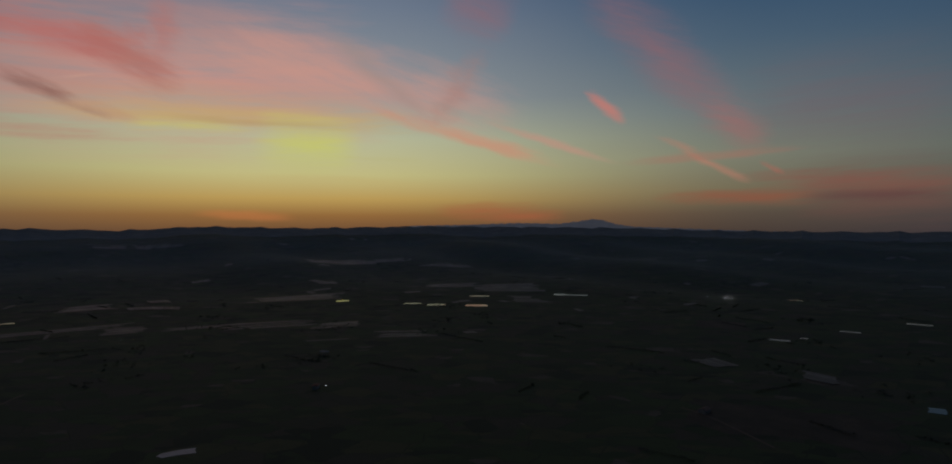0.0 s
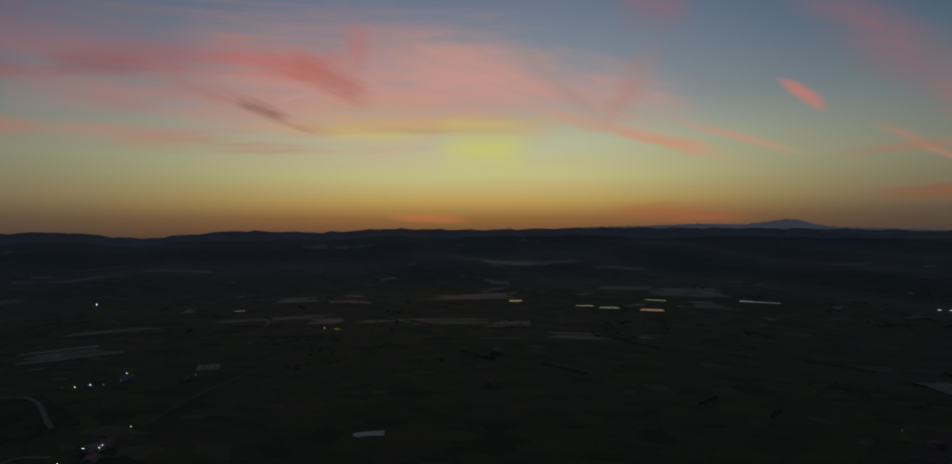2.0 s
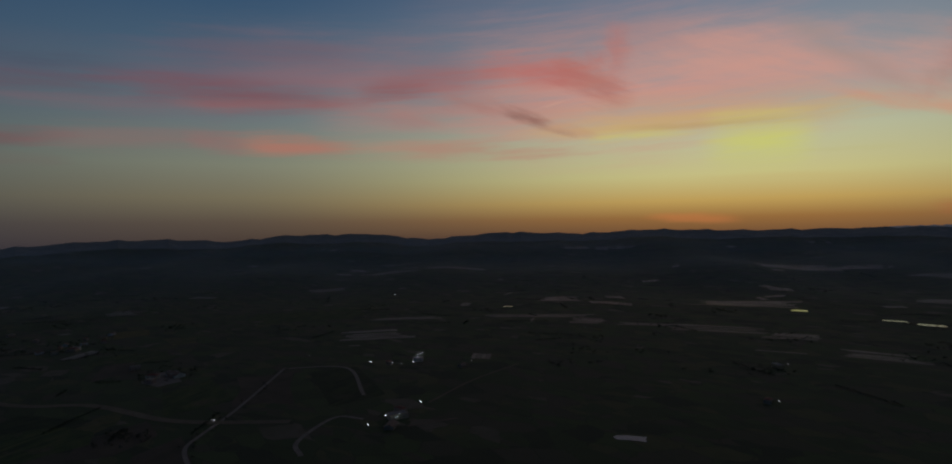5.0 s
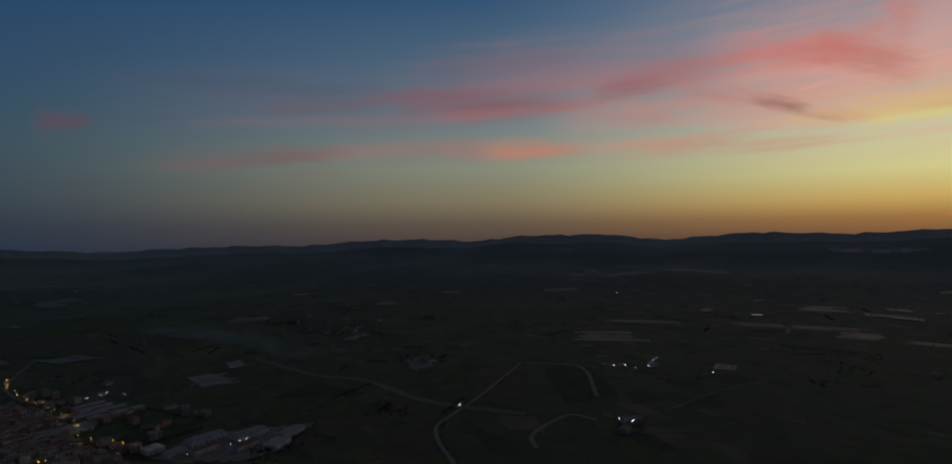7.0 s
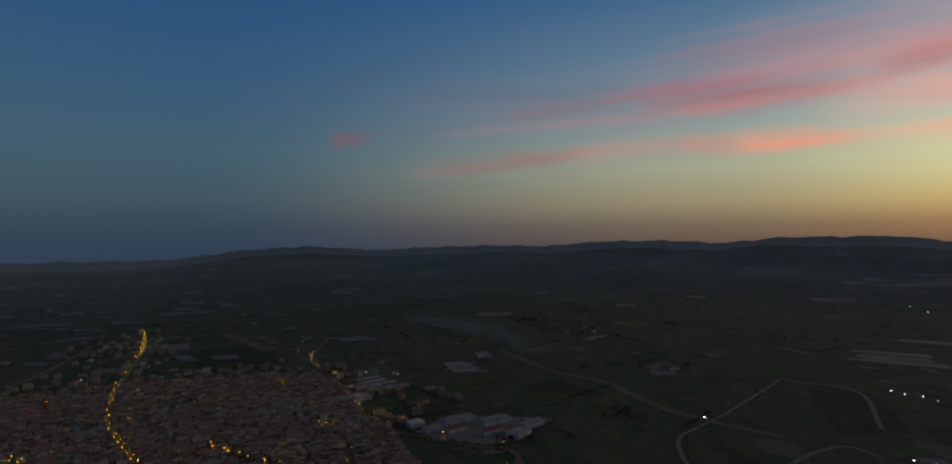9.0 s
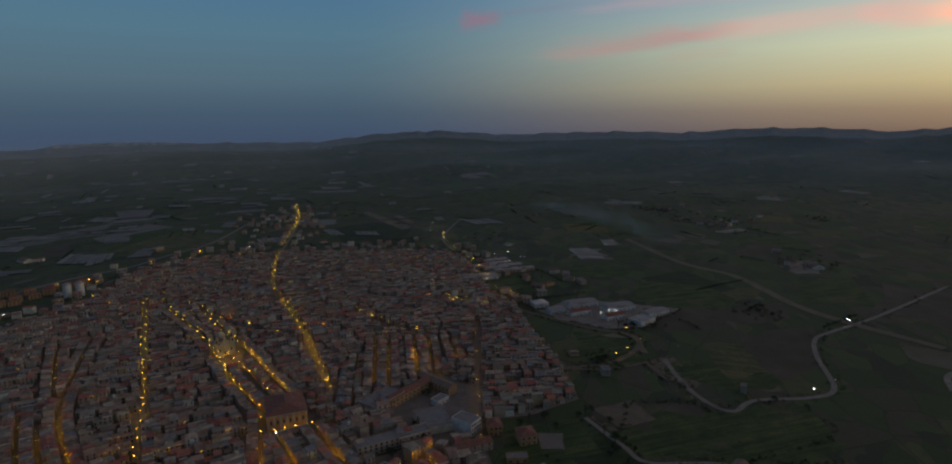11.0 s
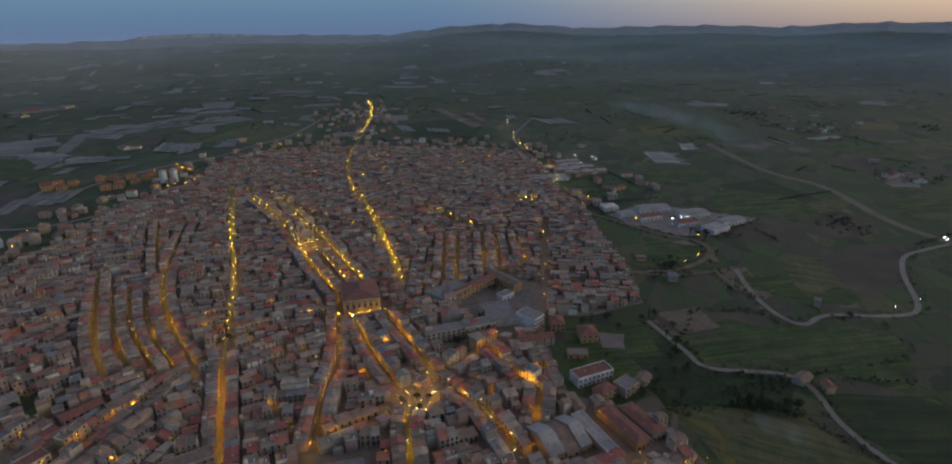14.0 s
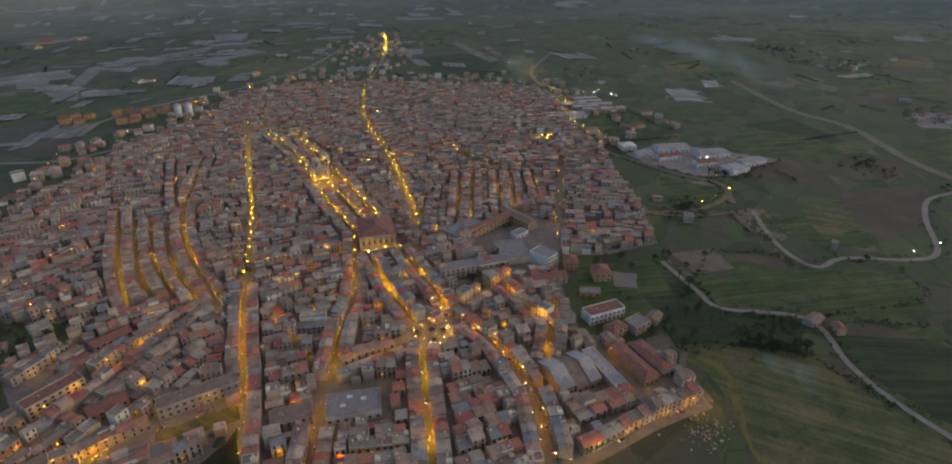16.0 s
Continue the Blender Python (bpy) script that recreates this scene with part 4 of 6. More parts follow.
OPEN = [
    [(-176, -253), (-208, -222), (-197, -212), (-160, -243)], [(-150, -215), (-193, -213), (-165, -184), (-130, -195)],
    [(-171, -368), (-190, -355), (-180, -343), (-155, -346)],
    [(-401, -167), (-419, -151), (-379, -122), (-363, -137)], [(-528, -390), (-548, -362), (-602, -402), (-590, -424)],
    [(-535, -388), (-553, -364), (-530, -340), (-512, -362)], [(-396, -246), (-418, -212), (-465, -248), (-440, -272)],
    [(-459, -158), (-540, -142), (-508, -92), (-426, -78), (-408, -116), (-433, -143)], [(-237, -183), (-252, -146), (-222, -130), (-205, -168)],
    [(-328, -24), (-345, 3), (-306, 28), (-287, 5)], [(-300, -56), (-325, -22), (-297, -4), (-272, -42)],
    [(-452, -76), (-470, -37), (-466, 14), (-350, 36), (-346, -43)], [(-292, -152), (-318, -158), (-324, -132), (-296, -124)],
    [(-800, -195), (-776, -190), (-760, -155), (-785, -150)], [(-735, -780), (-761, -763), (-700, -702), (-675, -719)],
    [(-193, -334), (-158, -341), (-156, -328), (-190, -321)], [(-225, -237), (-188, -268), (-180, -258), (-217, -227)], [(-191, -295), (-170, -305), (-164, -292), (-185, -282)], [(-244, -349), (-219, -358), (-215, -345), (-240, -336)], [(-220, -179), (-204, -199), (-191, -189), (-208, -169)],
]
for poly in OPEN:
    taken[inside(poly, GX, GY)] = -1
# centres of quarters: place, the way its alleys run in degrees, and whether rows follow the alleys
QUARTERS = [
    (-215, -205, 38, 0), (-310, -390, 51, 0), (-290, -335, 56, 0), (-450, -500, 37, 0), (-180, -300, 86, 0), (-255, -170, 28, 0), (-400, -330, 40, 0),
    (-560, -480, 40, 0), (-470, -350, 45, 0), (-560, -300, 42, 0), (-540, -180, 19, 1), (-600, -90, 12, 0), (-500, -60, 12, 0), (-700, -380, 34, 0),
    (-720, -220, 25, 0), (-850, -300, 27, 0), (-900, -500, 27, 0), (-1000, -400, 27, 0), (-1200, -640, 27, 0), (-360, -190, 44, 0), (-330, -110, 36, 0),
    (-240, -90, 41, 0), (-190, -120, 28, 0), (-270, -20, 44, 0), (-250, -440, 60, 0), (-360, -580, 48, 0), (-640, -600, 36, 0), (-800, -640, 30, 0),
    (-150, -240, 52, 0), (-400, -110, 30, 0)]
QC = np.array([q[:2] for q in QUARTERS], float)
rng = random.Random(11)
HOUSES, GARDENS = [], []


def plot(x, y, ux, uy, w, d, own, slack=0.9):
    """Claims a plot if nothing but its own row holds it."""
    n, k = int(w) + 2, int(d) + 2
    a = (np.arange(n) / (n - 1) - .5)[:, None] * w * slack
    b = (np.arange(k) / (k - 1) - .5)[None, :] * d * slack
    i, j = ((x + a * ux - b * uy - X0) / CELL).astype(int), ((y + a * uy + b * ux - Y0) / CELL).astype(int)
    if i.min() < 0 or j.min() < 0 or i.max() >= NX or j.max() >= NY:
        return False
    cells = taken[i, j]
    if ((cells != 0) & (cells != own)).any():
        return False
    taken[i, j] = own
    return True


def storeys_there():
    return rng.choice((1, 2, 2, 2, 2, 3, 3))


# rows that line the drawn streets
for n, (line, width, lined) in enumerate(STREETS):
    for side in (-1, 1) if lined else ():
        run, w, level = 0.0, rng.uniform(6, 10), 2
        for a, b in zip(line, line[1:]):
            t = (b - a).normalized()
            length = (b - a).length
            run += length
            if run < w:
                continue
            run -= w
            nx, ny = -t.y * side, t.x * side
            mid = b - t * (w / 2 + run)
            for depth in (8.0, 6.5, 5.0):
                x, y = mid.x + nx * (width / 2 + .5 + depth / 2), mid.y + ny * (width / 2 + .5 + depth / 2)
                if plot(x, y, t.x, t.y, w, depth, 1000 + 2 * n + side, 0.8):
                    level = level if rng.random() < .5 else storeys_there()
                    HOUSES.append((x, y, math.atan2(t.y, t.x) + (math.pi if side > 0 else 0), w, depth, level, rng.random()))
                    break
            w = rng.uniform(6, 10)
for q, (qx, qy, turn, along) in enumerate(QUARTERS):
    a = radians(turn if along else turn + 90)
    ux, uy = math.cos(a), math.sin(a)
    depth = 6.4 if along else 7.6
    lane = 4.0 if along else 3.4
    pitch = 2 * depth + lane
    for k in range(-20, 21):
        for side in (-1, 1):
            off = k * pitch + side * depth / 2
            s, block, level, kin = -260.0 + rng.uniform(0, 8), rng.uniform(38, 60), 2, rng.random()
            while s < 260:
                w = rng.choice((5.8, 6.5, 7.2, 8.0, 9.0, 10.5))
                if s > -260 + block:
                    s += 3.4
                    block += rng.uniform(38, 60)
                x, y = qx + ux * (s + w / 2) - uy * off, qy + uy * (s + w / 2) + ux * off
                s += w
                if X0 < x < X0 + CELL * NX and Y0 < y < Y0 + CELL * NY and int(np.argmin((QC[:, 0] - x) ** 2 + (QC[:, 1] - y) ** 2)) == q:
                    level = level if rng.random() < .45 else storeys_there()
                    kin = kin if rng.random() < .4 else rng.random()
                    keep = 0.965 if x > -1060 else 0.25
                    if not all(inside(TOWN_EDGE, np.array([x + 16, x - 16, x, x]), np.array([y, y, y + 16, y - 16]))):
                        keep *= 0.75
                    if rng.random() > keep:
                        if taken[int(x - X0), int(y - Y0)] == 0:
                            GARDENS.append((x, y))
                    else:
                        for dd in (depth, depth * .72):
                            sh = (depth - dd) / 2 * side
                            if plot(x + uy * sh, y - ux * sh, ux, uy, w, dd, 1 + q):
                                HOUSES.append((x + uy * sh, y - ux * sh, a + (math.pi if side < 0 else 0), w, dd, level, kin))   # local +y looks at the lane
                                break
# small houses in the gaps that are left
for gx in range(X0 + 20, X0 + NX - 20, 3):
    for gy in range(Y0 + 20, Y0 + NY - 20, 3):
        if taken[gx - X0, gy - Y0] == 0 and gx > -1060 and (gx * 31 + gy * 17) % 7:
            q = int(np.argmin((QC[:, 0] - gx) ** 2 + (QC[:, 1] - gy) ** 2))
            a = radians(QUARTERS[q][2] + (0 if QUARTERS[q][3] else 90))
            for w, d in ((9.5, 7.5), (7.5, 6.5), (6.0, 5.4)):
                if plot(gx, gy, math.cos(a), math.sin(a), w, d, 20000 + len(HOUSES), 0.97):
                    HOUSES.append((gx, gy, a if rng.random() < .5 else a + math.pi, w, d, rng.choice((1, 1, 2, 2, 3)), rng.random()))
                    break
# detached houses on the outskirts, thinning out from the edge and along the far road
LOOSE = []
edge = [(Vector(a), Vector(b)) for a, b in zip(TOWN_EDGE, TOWN_EDGE[1:] + TOWN_EDGE[:1])]
lanes = [p for w, mat, pts, label in ROAD_LINES for p in smooth_line(pts)] + [p for line, w, lined in STREETS for p in line]
lanes = np.array([(p[0], p[1]) for p in lanes])
for n in range(2040):
    if n < 1900:
        a, b = rng.choice(edge)
        if a.x > -300 and b.x > -300 and a.y > -300:
            continue
        p = a.lerp(b, rng.random())
        out = min(1.0, (b - a).length / 80)
        if rng.random() > out:
            continue
        x, y = p.x + rng.gauss(0, 34), p.y + rng.gauss(0, 34)
    else:
        f = rng.random()
        x, y = -1060 - 560 * f + rng.gauss(0, 40), -590 - 262 * f + rng.gauss(0, 48)
    i, j = int(x - X0), int(y - Y0)
    if not (12 < i < NX - 12 and 12 < j < NY - 12) or x > -330 and y > -300 or math.hypot(x + 740, y - 30) < 95 or -560 < x < -330 and -100 < y < 200:
        continue
    w, d = rng.uniform(9, 15), rng.uniform(8, 11)
    if inside(TOWN_EDGE, np.array([x, x + 9, x - 9, x, x]), np.array([y, y, y, y + 9, y - 9])).any() or ((lanes - (x, y)) ** 2).sum(1).min() < 81:
        continue
    if any((x - u) ** 2 + (y - v) ** 2 < 270 for u, v in LOOSE) or math.hypot(x + 880, y + 114) < 40 or math.hypot(x + 640, y - 35) < 38:
        continue
    LOOSE.append((x, y))
    q = int(np.argmin((QC[:, 0] - x) ** 2 + (QC[:, 1] - y) ** 2))
    HOUSES.append((x, y, radians(QUARTERS[q][2] + 90 * rng.randint(0, 3) + rng.gauss(0, 8)), w, d, rng.choice((1, 2, 2, 3)), rng.choice((.1, .2, .3, .5, .8, .9)) + rng.uniform(0, .09)))
    if rng.random() < .6:
        GARDENS.append((x + rng.choice((-1, 1)) * 11, y + rng.choice((-1, 1)) * 10))
    if rng.random() < .12 and x > -1100:
        LAMPS.append((x + 8, y + 6, 6, rng.choice(("sodium", "cool", "sodium")), 0.0))
NEAR = (-190, -110)
HOUSES.sort(key=lambda h: math.hypot(h[0] - NEAR[0], h[1] - NEAR[1]))


def house_roof(s, w, d, h, style, mats, over=0.25):
    """Roof of one house; its front is at +y. style: gable, lean (falls to the front) or flat. mats: roof, wall, terrace."""
    x, y = w / 2, d / 2 + over
    roof, wall, terrace = mats
    if style == "gable":
        r = h + d * 0.16
        s.shape([(-x, -y, h - .05), (x, -y, h - .05), (x, 0, r), (-x, 0, r), (-x, y, h - .05), (x, y, h - .05),
                 (-x, -y, h - .25), (x, -y, h - .25), (-x, y, h - .25), (x, y, h - .25)],
                [(0, 1, 2, 3), (3, 2, 5, 4), (6, 7, 1, 0), (4, 5, 9, 8), (6, 0, 3, 4, 8), (7, 9, 5, 2, 1), (6, 8, 9, 7)], roof)
    elif style == "lean":
        b = h + d * 0.2
        s.shape([(-x, -d / 2, b), (x, -d / 2, b), (x, y, h), (-x, y, h), (-x, -d / 2, h - .2), (x, -d / 2, h - .2), (x, y, h - .2), (-x, y, h - .2)],
                [(0, 1, 2, 3), (4, 7, 6, 5), (3, 2, 6, 7), (0, 3, 7, 4), (1, 5, 6, 2), (0, 4, 5, 1)], roof)
    else:
        e, t = d / 2, 0.22
        s.shape([(-x, -e, h - .02), (x, -e, h - .02), (x, e, h - .02), (-x, e, h - .02)], [(0, 1, 2, 3)], terrace)
        for bx in ((-x, x, -e, -e + t), (-x, x, e - t, e), (-x, -x + t, -e + t, e - t), (x - t, x, -e + t, e - t)):
            s.box(*bx, h - .1, h + 0.7, wall)


def house_style(r):
    return "gable" if r < 0.42 else "lean" if r < 0.74 else "flat"


def window_shape(s, x, y, z, w, h, pane=0, shutter=1):
    """A window on a wall that looks to +y: recessed-looking pane in a frame, shutters beside it."""
    s.box(x - w / 2, x + w / 2, y - 0.05, y + 0.03, z, z + h, pane)
    s.box(x - w / 2 - .32, x - w / 2 - .02, y - 0.02, y + 0.07, z - .05, z + h + .05, shutter)
    s.box(x + w / 2 + .02, x + w / 2 + .32, y - 0.02, y + 0.07, z - .05, z + h + .05, shutter)
    s.box(x - w / 2 - .1, x + w / 2 + .1, y - 0.02, y + 0.14, z - .14, z - .04, 2)


# nearest houses, each with its parts
PROTOS = {}
TONES = ("weathered plaster", "cream rendered", "patchy stuccoed", "dull plastered")
WORDS = {"gable": "row house with a gabled brown tile roof", "lean": "row house with a sloping clay tile roof", "flat": "row house with a flat walled terrace roof"}


def build_house(w, d, storeys, style):
    h = 3.0 * storeys + 0.3
    root = new("house")
    tagged(root, "%s %s-storey %s" % (TONES[(storeys + len(style)) % 4], ("one", "two", "three")[storeys - 1], WORDS[style]), "house", "town houses")
    s = boxed(-w / 2 + .01, w / 2 - .01, -d / 2, d / 2, 0, h - .12)
    s.box(-w / 2, w / 2, -d / 2 - .04, d / 2 + .04, 0, 0.6)
    part("wall", s, M_WALL["object"], root)
    s = Soup()
    house_roof(s, w, d, h, style, (0, 1, 2))
    part("roof", s, [M_ROOF["object"], M_WALL["object"], M_FLAT["object"]], root)
    y = d / 2 + .02
    part("door", boxed(-w * .28 - .55, -w * .28 + .55, y - .05, y + .05, 0.02, 2.3), M_DOOR, root, "dark wooden street door")
    for f in range(storeys):
        for x in (-w * .28, w * .24):
            if f == 0 and x < 0:
                continue
            s = Soup()
            tall = f > 0
            window_shape(s, x, y, 3.1 * f + (0.35 if tall else 1.1), 0.95, 2.1 if tall else 1.3)
            part("window", s, [M_PANE, M_SHUTTER, M_STONE], root)
        if f == 1:
            s = boxed(-w * .4, w * .36, y + .02, y + .95, 3.1 * f + .05, 3.1 * f + .2)
            part("balcony", s, M_STONE, root, "narrow stone balcony slab")
            s = boxed(-w * .4, w * .36, y + .88, y + .94, 3.1 * f + .22, 3.1 * f + 1.15)
            part("railing", s, M_IRON, root, "dark iron balcony front")
    if style != "flat":
        s = boxed(w * .22, w * .22 + .6, -d * .2, -d * .2 + .6, h, h + d * .16 + .9)
        s.box(w * .22 - .08, w * .22 + .68, -d * .2 - .08, -d * .2 + .68, h + d * .16 + .9, h + d * .16 + 1.05)
        part("chimney", s, M_WALL["object"], root)
    else:
        part("stair_hut", boxed(-w / 2 + .3, -w / 2 + 2.6, -d / 2 + .3, -d / 2 + 2.8, h - .02, h + 2.2), M_WALL["object"], root)
        s = Soup()
        tube(s, (w * .25, -d * .2, h), (w * .25, -d * .2, h + 1.3), .55, .55, 10)
        part("water_tank", s, M_WHITE, root, "pale rooftop water tank")
    return root


NEAR_COUNT = 300
for x, y, a, w, d, storeys, r in HOUSES[:NEAR_COUNT]:
    style = house_style(r)
    base = 5.6 if w < 6.2 else 7.0 if w < 7.6 else 9.0
    key = (base, storeys, style)
    m = Matrix.Translation((x, y, 0.05)) @ Matrix.Rotation(a, 4, "Z")
    if key in PROTOS:
        ob = copy_thing(PROTOS[key], m)
    else:
        ob = PROTOS[key] = build_house(base, 6.8, storeys, style)
        ob.matrix_basis = m
    ob.scale = (w / base, d / 6.8, 0.9 + 0.2 * ((x * 3.7) % 1))

# the rest of the town, row upon row
town = Soup()
for n, (x, y, a, w, d, storeys, r) in enumerate(HOUSES[NEAR_COUNT:]):
    h = (3.0 * storeys + 0.3) * (0.88 + 0.22 * ((x * 3.7) % 1))
    c, q = math.cos(a), math.sin(a)
    s = Soup()
    x1, y1 = w / 2, d / 2
    s.shape([(-x1, -y1, 0), (x1, -y1, 0), (x1, y1, 0), (-x1, y1, 0), (-x1, -y1, h - .12), (x1, -y1, h - .12), (x1, y1, h - .12), (-x1, y1, h - .12)],
            [(0, 1, 5, 4), (1, 2, 6, 5), (2, 3, 7, 6), (3, 0, 4, 7)], 0)
    style = house_style(r)
    house_roof(s, w, d, h, style, (1, 0, 2))
    for f in range(storeys):
        for xx in (-w * .26, w * .26):
            z = h / storeys * f + (0.2 if f == 0 and xx < 0 else 0.9)
            s.shape([(xx - .5, y1 + .04, z), (xx + .5, y1 + .04, z), (xx + .5, y1 + .04, z + 1.9), (xx - .5, y1 + .04, z + 1.9)], [(3, 2, 1, 0)], 3)
    if style == "flat" and r > .88:
        s.box(-x1 + .3, -x1 + 2.5, -y1 + .3, -y1 + 2.6, h, h + 2.2, 0)
    elif style != "flat" and r * 53 % 1 < .4:
        s.box(w * .2, w * .2 + .6, -d * .2, -d * .2 + .6, h, h + d * .16 + 1, 0)
    town.shape([(x + c * vx - q * vy, y + q * vx + c * vy, vz + .05) for vx, vy, vz in s.v], s.f)
    town.m[-len(s.f):] = s.m
mesh_object("town_houses", town, [M_WALL["island"], M_ROOF["island"], M_FLAT["island"], M_PANE], kind="stuff",
            label="rows of close-packed plastered town houses with brown roofs", category="houses")

# wall lamps in the alleys
for x, y, a, w, d, storeys, r in HOUSES:
    fx, fy = -math.sin(a), math.cos(a)
    if (x * 7.3 + y * 3.1) % 1 < (0.36 if math.hypot(x, y) < 520 else 0.15) and fx * .8 + fy * .4 > 0 and y < -45:
        LAMPS.append((x + fx * (d / 2 + 1.1), y + fy * (d / 2 + 1.1), 4.4 if math.hypot(x, y) < 430 else 3 * storeys + 1.0, "alley", a + math.pi / 2))


# ---- street lamps: a hood with a lens under it and a faintly glowing rim ----
LAMP_MATS = {"sodium": (M_SODIUM, M_SODIUM_GLOBE), "alley": (M_SODIUM, M_SODIUM_GLOBE), "soft": (M_SODIUM_DIM, M_SODIUM_GLOBE), "warm": (M_WARM, M_WARM_GLOBE), "cool": (M_COOL, M_COOL_GLOBE)}
LAMP_WORDS = {"sodium": "iron street lamp glowing sodium yellow", "soft": "slim street lamp glowing dim sodium yellow", "alley": "wall lamp glowing sodium yellow on a house front",
              "warm": "iron street lamp glowing warm white", "cool": "pole lamp glowing cold white"}


def lamp_lens(s, x, y, z, mat=0, r=0.3):
    s.poly([(x + r * math.cos(i * math.pi / 3), y - r * math.sin(i * math.pi / 3), z - .12) for i in range(6)], mat)


def lamp_hood(s, x, y, z, mat=0, r=0.47):
    ring = [(x + r * math.cos(i * math.pi / 3), y + r * math.sin(i * math.pi / 3), z - .1) for i in range(6)]
    s.shape(ring + [(x, y, z + .06)], [(i, (i + 1) % 6, 6) for i in range(6)], mat)


def lamp_globe(s, x, y, z, mat=0, r=0.22):
    ball(s, (x, y, z + .1), r, r * .45, 6, 3, mat)


def build_lamp(kind, far):
    root = new("street_lamp")
    tagged(root, LAMP_WORDS[kind], "lamp", "street lamps")
    s = Soup()
    tube(s, (0, 0, 0), (0, 0, 8.5), .12, .07, 6)
    tube(s, (0, 0, 8.3), (1.2, 0, 8.7), .05, .05, 5)
    lamp_hood(s, 1.3, 0, 8.45)
    part("pole", s, M_IRON, root)
    s = Soup()
    lamp_globe(s, 1.3, 0, 8.55, 0, (.26, .40, .5)[far] if kind != "warm" else .32)
    globe = part("lamp_head", s, (M_SODIUM_FAR, M_SODIUM_DISTANT)[far - 1] if far and kind == "sodium" else LAMP_MATS[kind][1], root, "glowing lamp head")
    s = Soup()
    lamp_lens(s, 1.3, 0, 8.4)
    part("lens", s, M_SODIUM_DIM if far and kind == "sodium" else LAMP_MATS[kind][0], globe, "bright lens under the lamp head")
    return root


# floodlit church front, square and squares with warm lamps
for x, y, z, kind in [(-538, -384, 4, "sodium"), (-541, -376, 4, "sodium"), (-546, -370, 4, "sodium"), (-543, -386, 6, "sodium"), (-549, -366, 6, "sodium"), (-539, -372, 7, "sodium"), (-533, -378, 5, "warm"), (-530, -370, 5, "warm"),
                      (-403, -243, 4, "sodium"), (-408, -236, 4, "sodium"), (-413, -229, 4, "sodium"), (-418, -221, 4, "sodium"), (-398, -238, 5, "cool"), (-404, -228, 5, "cool")]:
    LAMPS.append((x, y, z, kind, 0.8))
rng = random.Random(5)
for i in range(18):
    LAMPS.append((-308 + rng.uniform(-13, 13), -140 + rng.uniform(-14, 14), 5, "warm", rng.uniform(0, 6)))
for i in range(9):
    LAMPS.append((-779 + rng.uniform(-12, 12), -170 + rng.uniform(-14, 14), 5, "sodium", rng.uniform(0, 6)))
for i in range(4):
    LAMPS.append((-515 + rng.uniform(-14, 8), -350 + rng.uniform(-12, 14), 5, "warm", rng.uniform(0, 6)))
# lone lamps over the country side
for x, y in [(748, 1876), (770, 1863), (782, 1831), (804, 1865), (803, 1818), (820, 1806), (276, 780), (-271, 1099), (-221, 855), (-727, 1191), (-716, 1193),
             (-706, 768), (-579, 441), (-590, 478), (-576, 485), (-578, 491), (-599, 547), (-849, 655), (-828, 659), (-814, 674), (-793, 679), (-792, 707), (-833, 763), (-821, 744), (-747, 327), (-1730, 1400), (-1627, 1370), (-2931, 769), (-1279, -358), (-1259, -332), (-1370, -352), (-1379, -350), (-1049, -156), (-1072, -133), (-1044, -107),
             (-980, 613), (-752, 326), (-542, 214), (-566, 241), (-1054, -139), (-1033, -98), (-1000, -120), (-733, 30), (-740, 40), (-745, 48)]:
    LAMPS.append((x, y, 9, "cool", 0.0))
for x, y in [(-1245, -301), (-1133, -260), (-1091, -237), (-1058, -212), (-1010, -189), (-968, -168), (-908, -149), (-869, -146), (-818, -96), (-803, -84),
             (-702, 1192), (-691, 1194), (-419, 1832), (-649, 70), (-683, 58), (-620, 55), (-600, 42), (-725, -15), (-700, -690), (-690, -700), (-680, -705), (-720, -690),
             (-800, -800), (-780, -770), (-750, -800), (-700, -860), (-660, -860), (-640, -880), (-500, -740), (-470, -715), (-440, -690)]:
    LAMPS.append((x, y, 8, "sodium", 0.0))
LAMPS.sort(key=lambda l: math.hypot(l[0] + 300, l[1] + 200))
protos, count = {}, 0
rest = {k: Soup() for k in LAMP_MATS}
for x, y, z, kind, a in LAMPS:
    if kind != "alley" and count < 290:
        count += 1
        m = Matrix.Translation((x, y, 0.1)) @ Matrix.Rotation(a, 4, "Z")
        key = (kind, 0 if math.hypot(x, y) < 450 or kind == "soft" else 1 if math.hypot(x, y) < 700 else 2)
        if key in protos:
            ob = copy_thing(protos[key], m)
        else:
            ob = protos[key] = build_lamp(*key)
            ob.matrix_basis = m
        k = z / 8.5
        ob.scale = (1, 1, k)
    else:
        s = rest[kind]
        z += land(x, y)
        if kind != "alley":
            tube(s, (x, y, z - 8), (x, y, z), .12, .08, 4, 1, False)
            r = .28 if math.hypot(x, y) < 450 or kind == "soft" else .40 if math.hypot(x, y) < 700 else .5 if math.hypot(x, y) < 1500 else .8 if kind == "sodium" else 1.0
        else:
            c, q = math.cos(a), math.sin(a)
            tube(s, (x - c * .9, y - q * .9, z + .1), (x, y, z + .3), .06, .06, 4, 1, False)
            r = .18 if math.hypot(x, y) < 450 else .26
        lamp_hood(s, x, y, z, 1)
        lamp_globe(s, x, y, z + .08, 4 if kind == "sodium" and math.hypot(x, y) > 700 else 3 if kind == "alley" and math.hypot(x, y) > 450 else 2, r)
        lamp_lens(s, x, y, z - .05, 0, .28 if math.hypot(x, y) < 450 else .18)
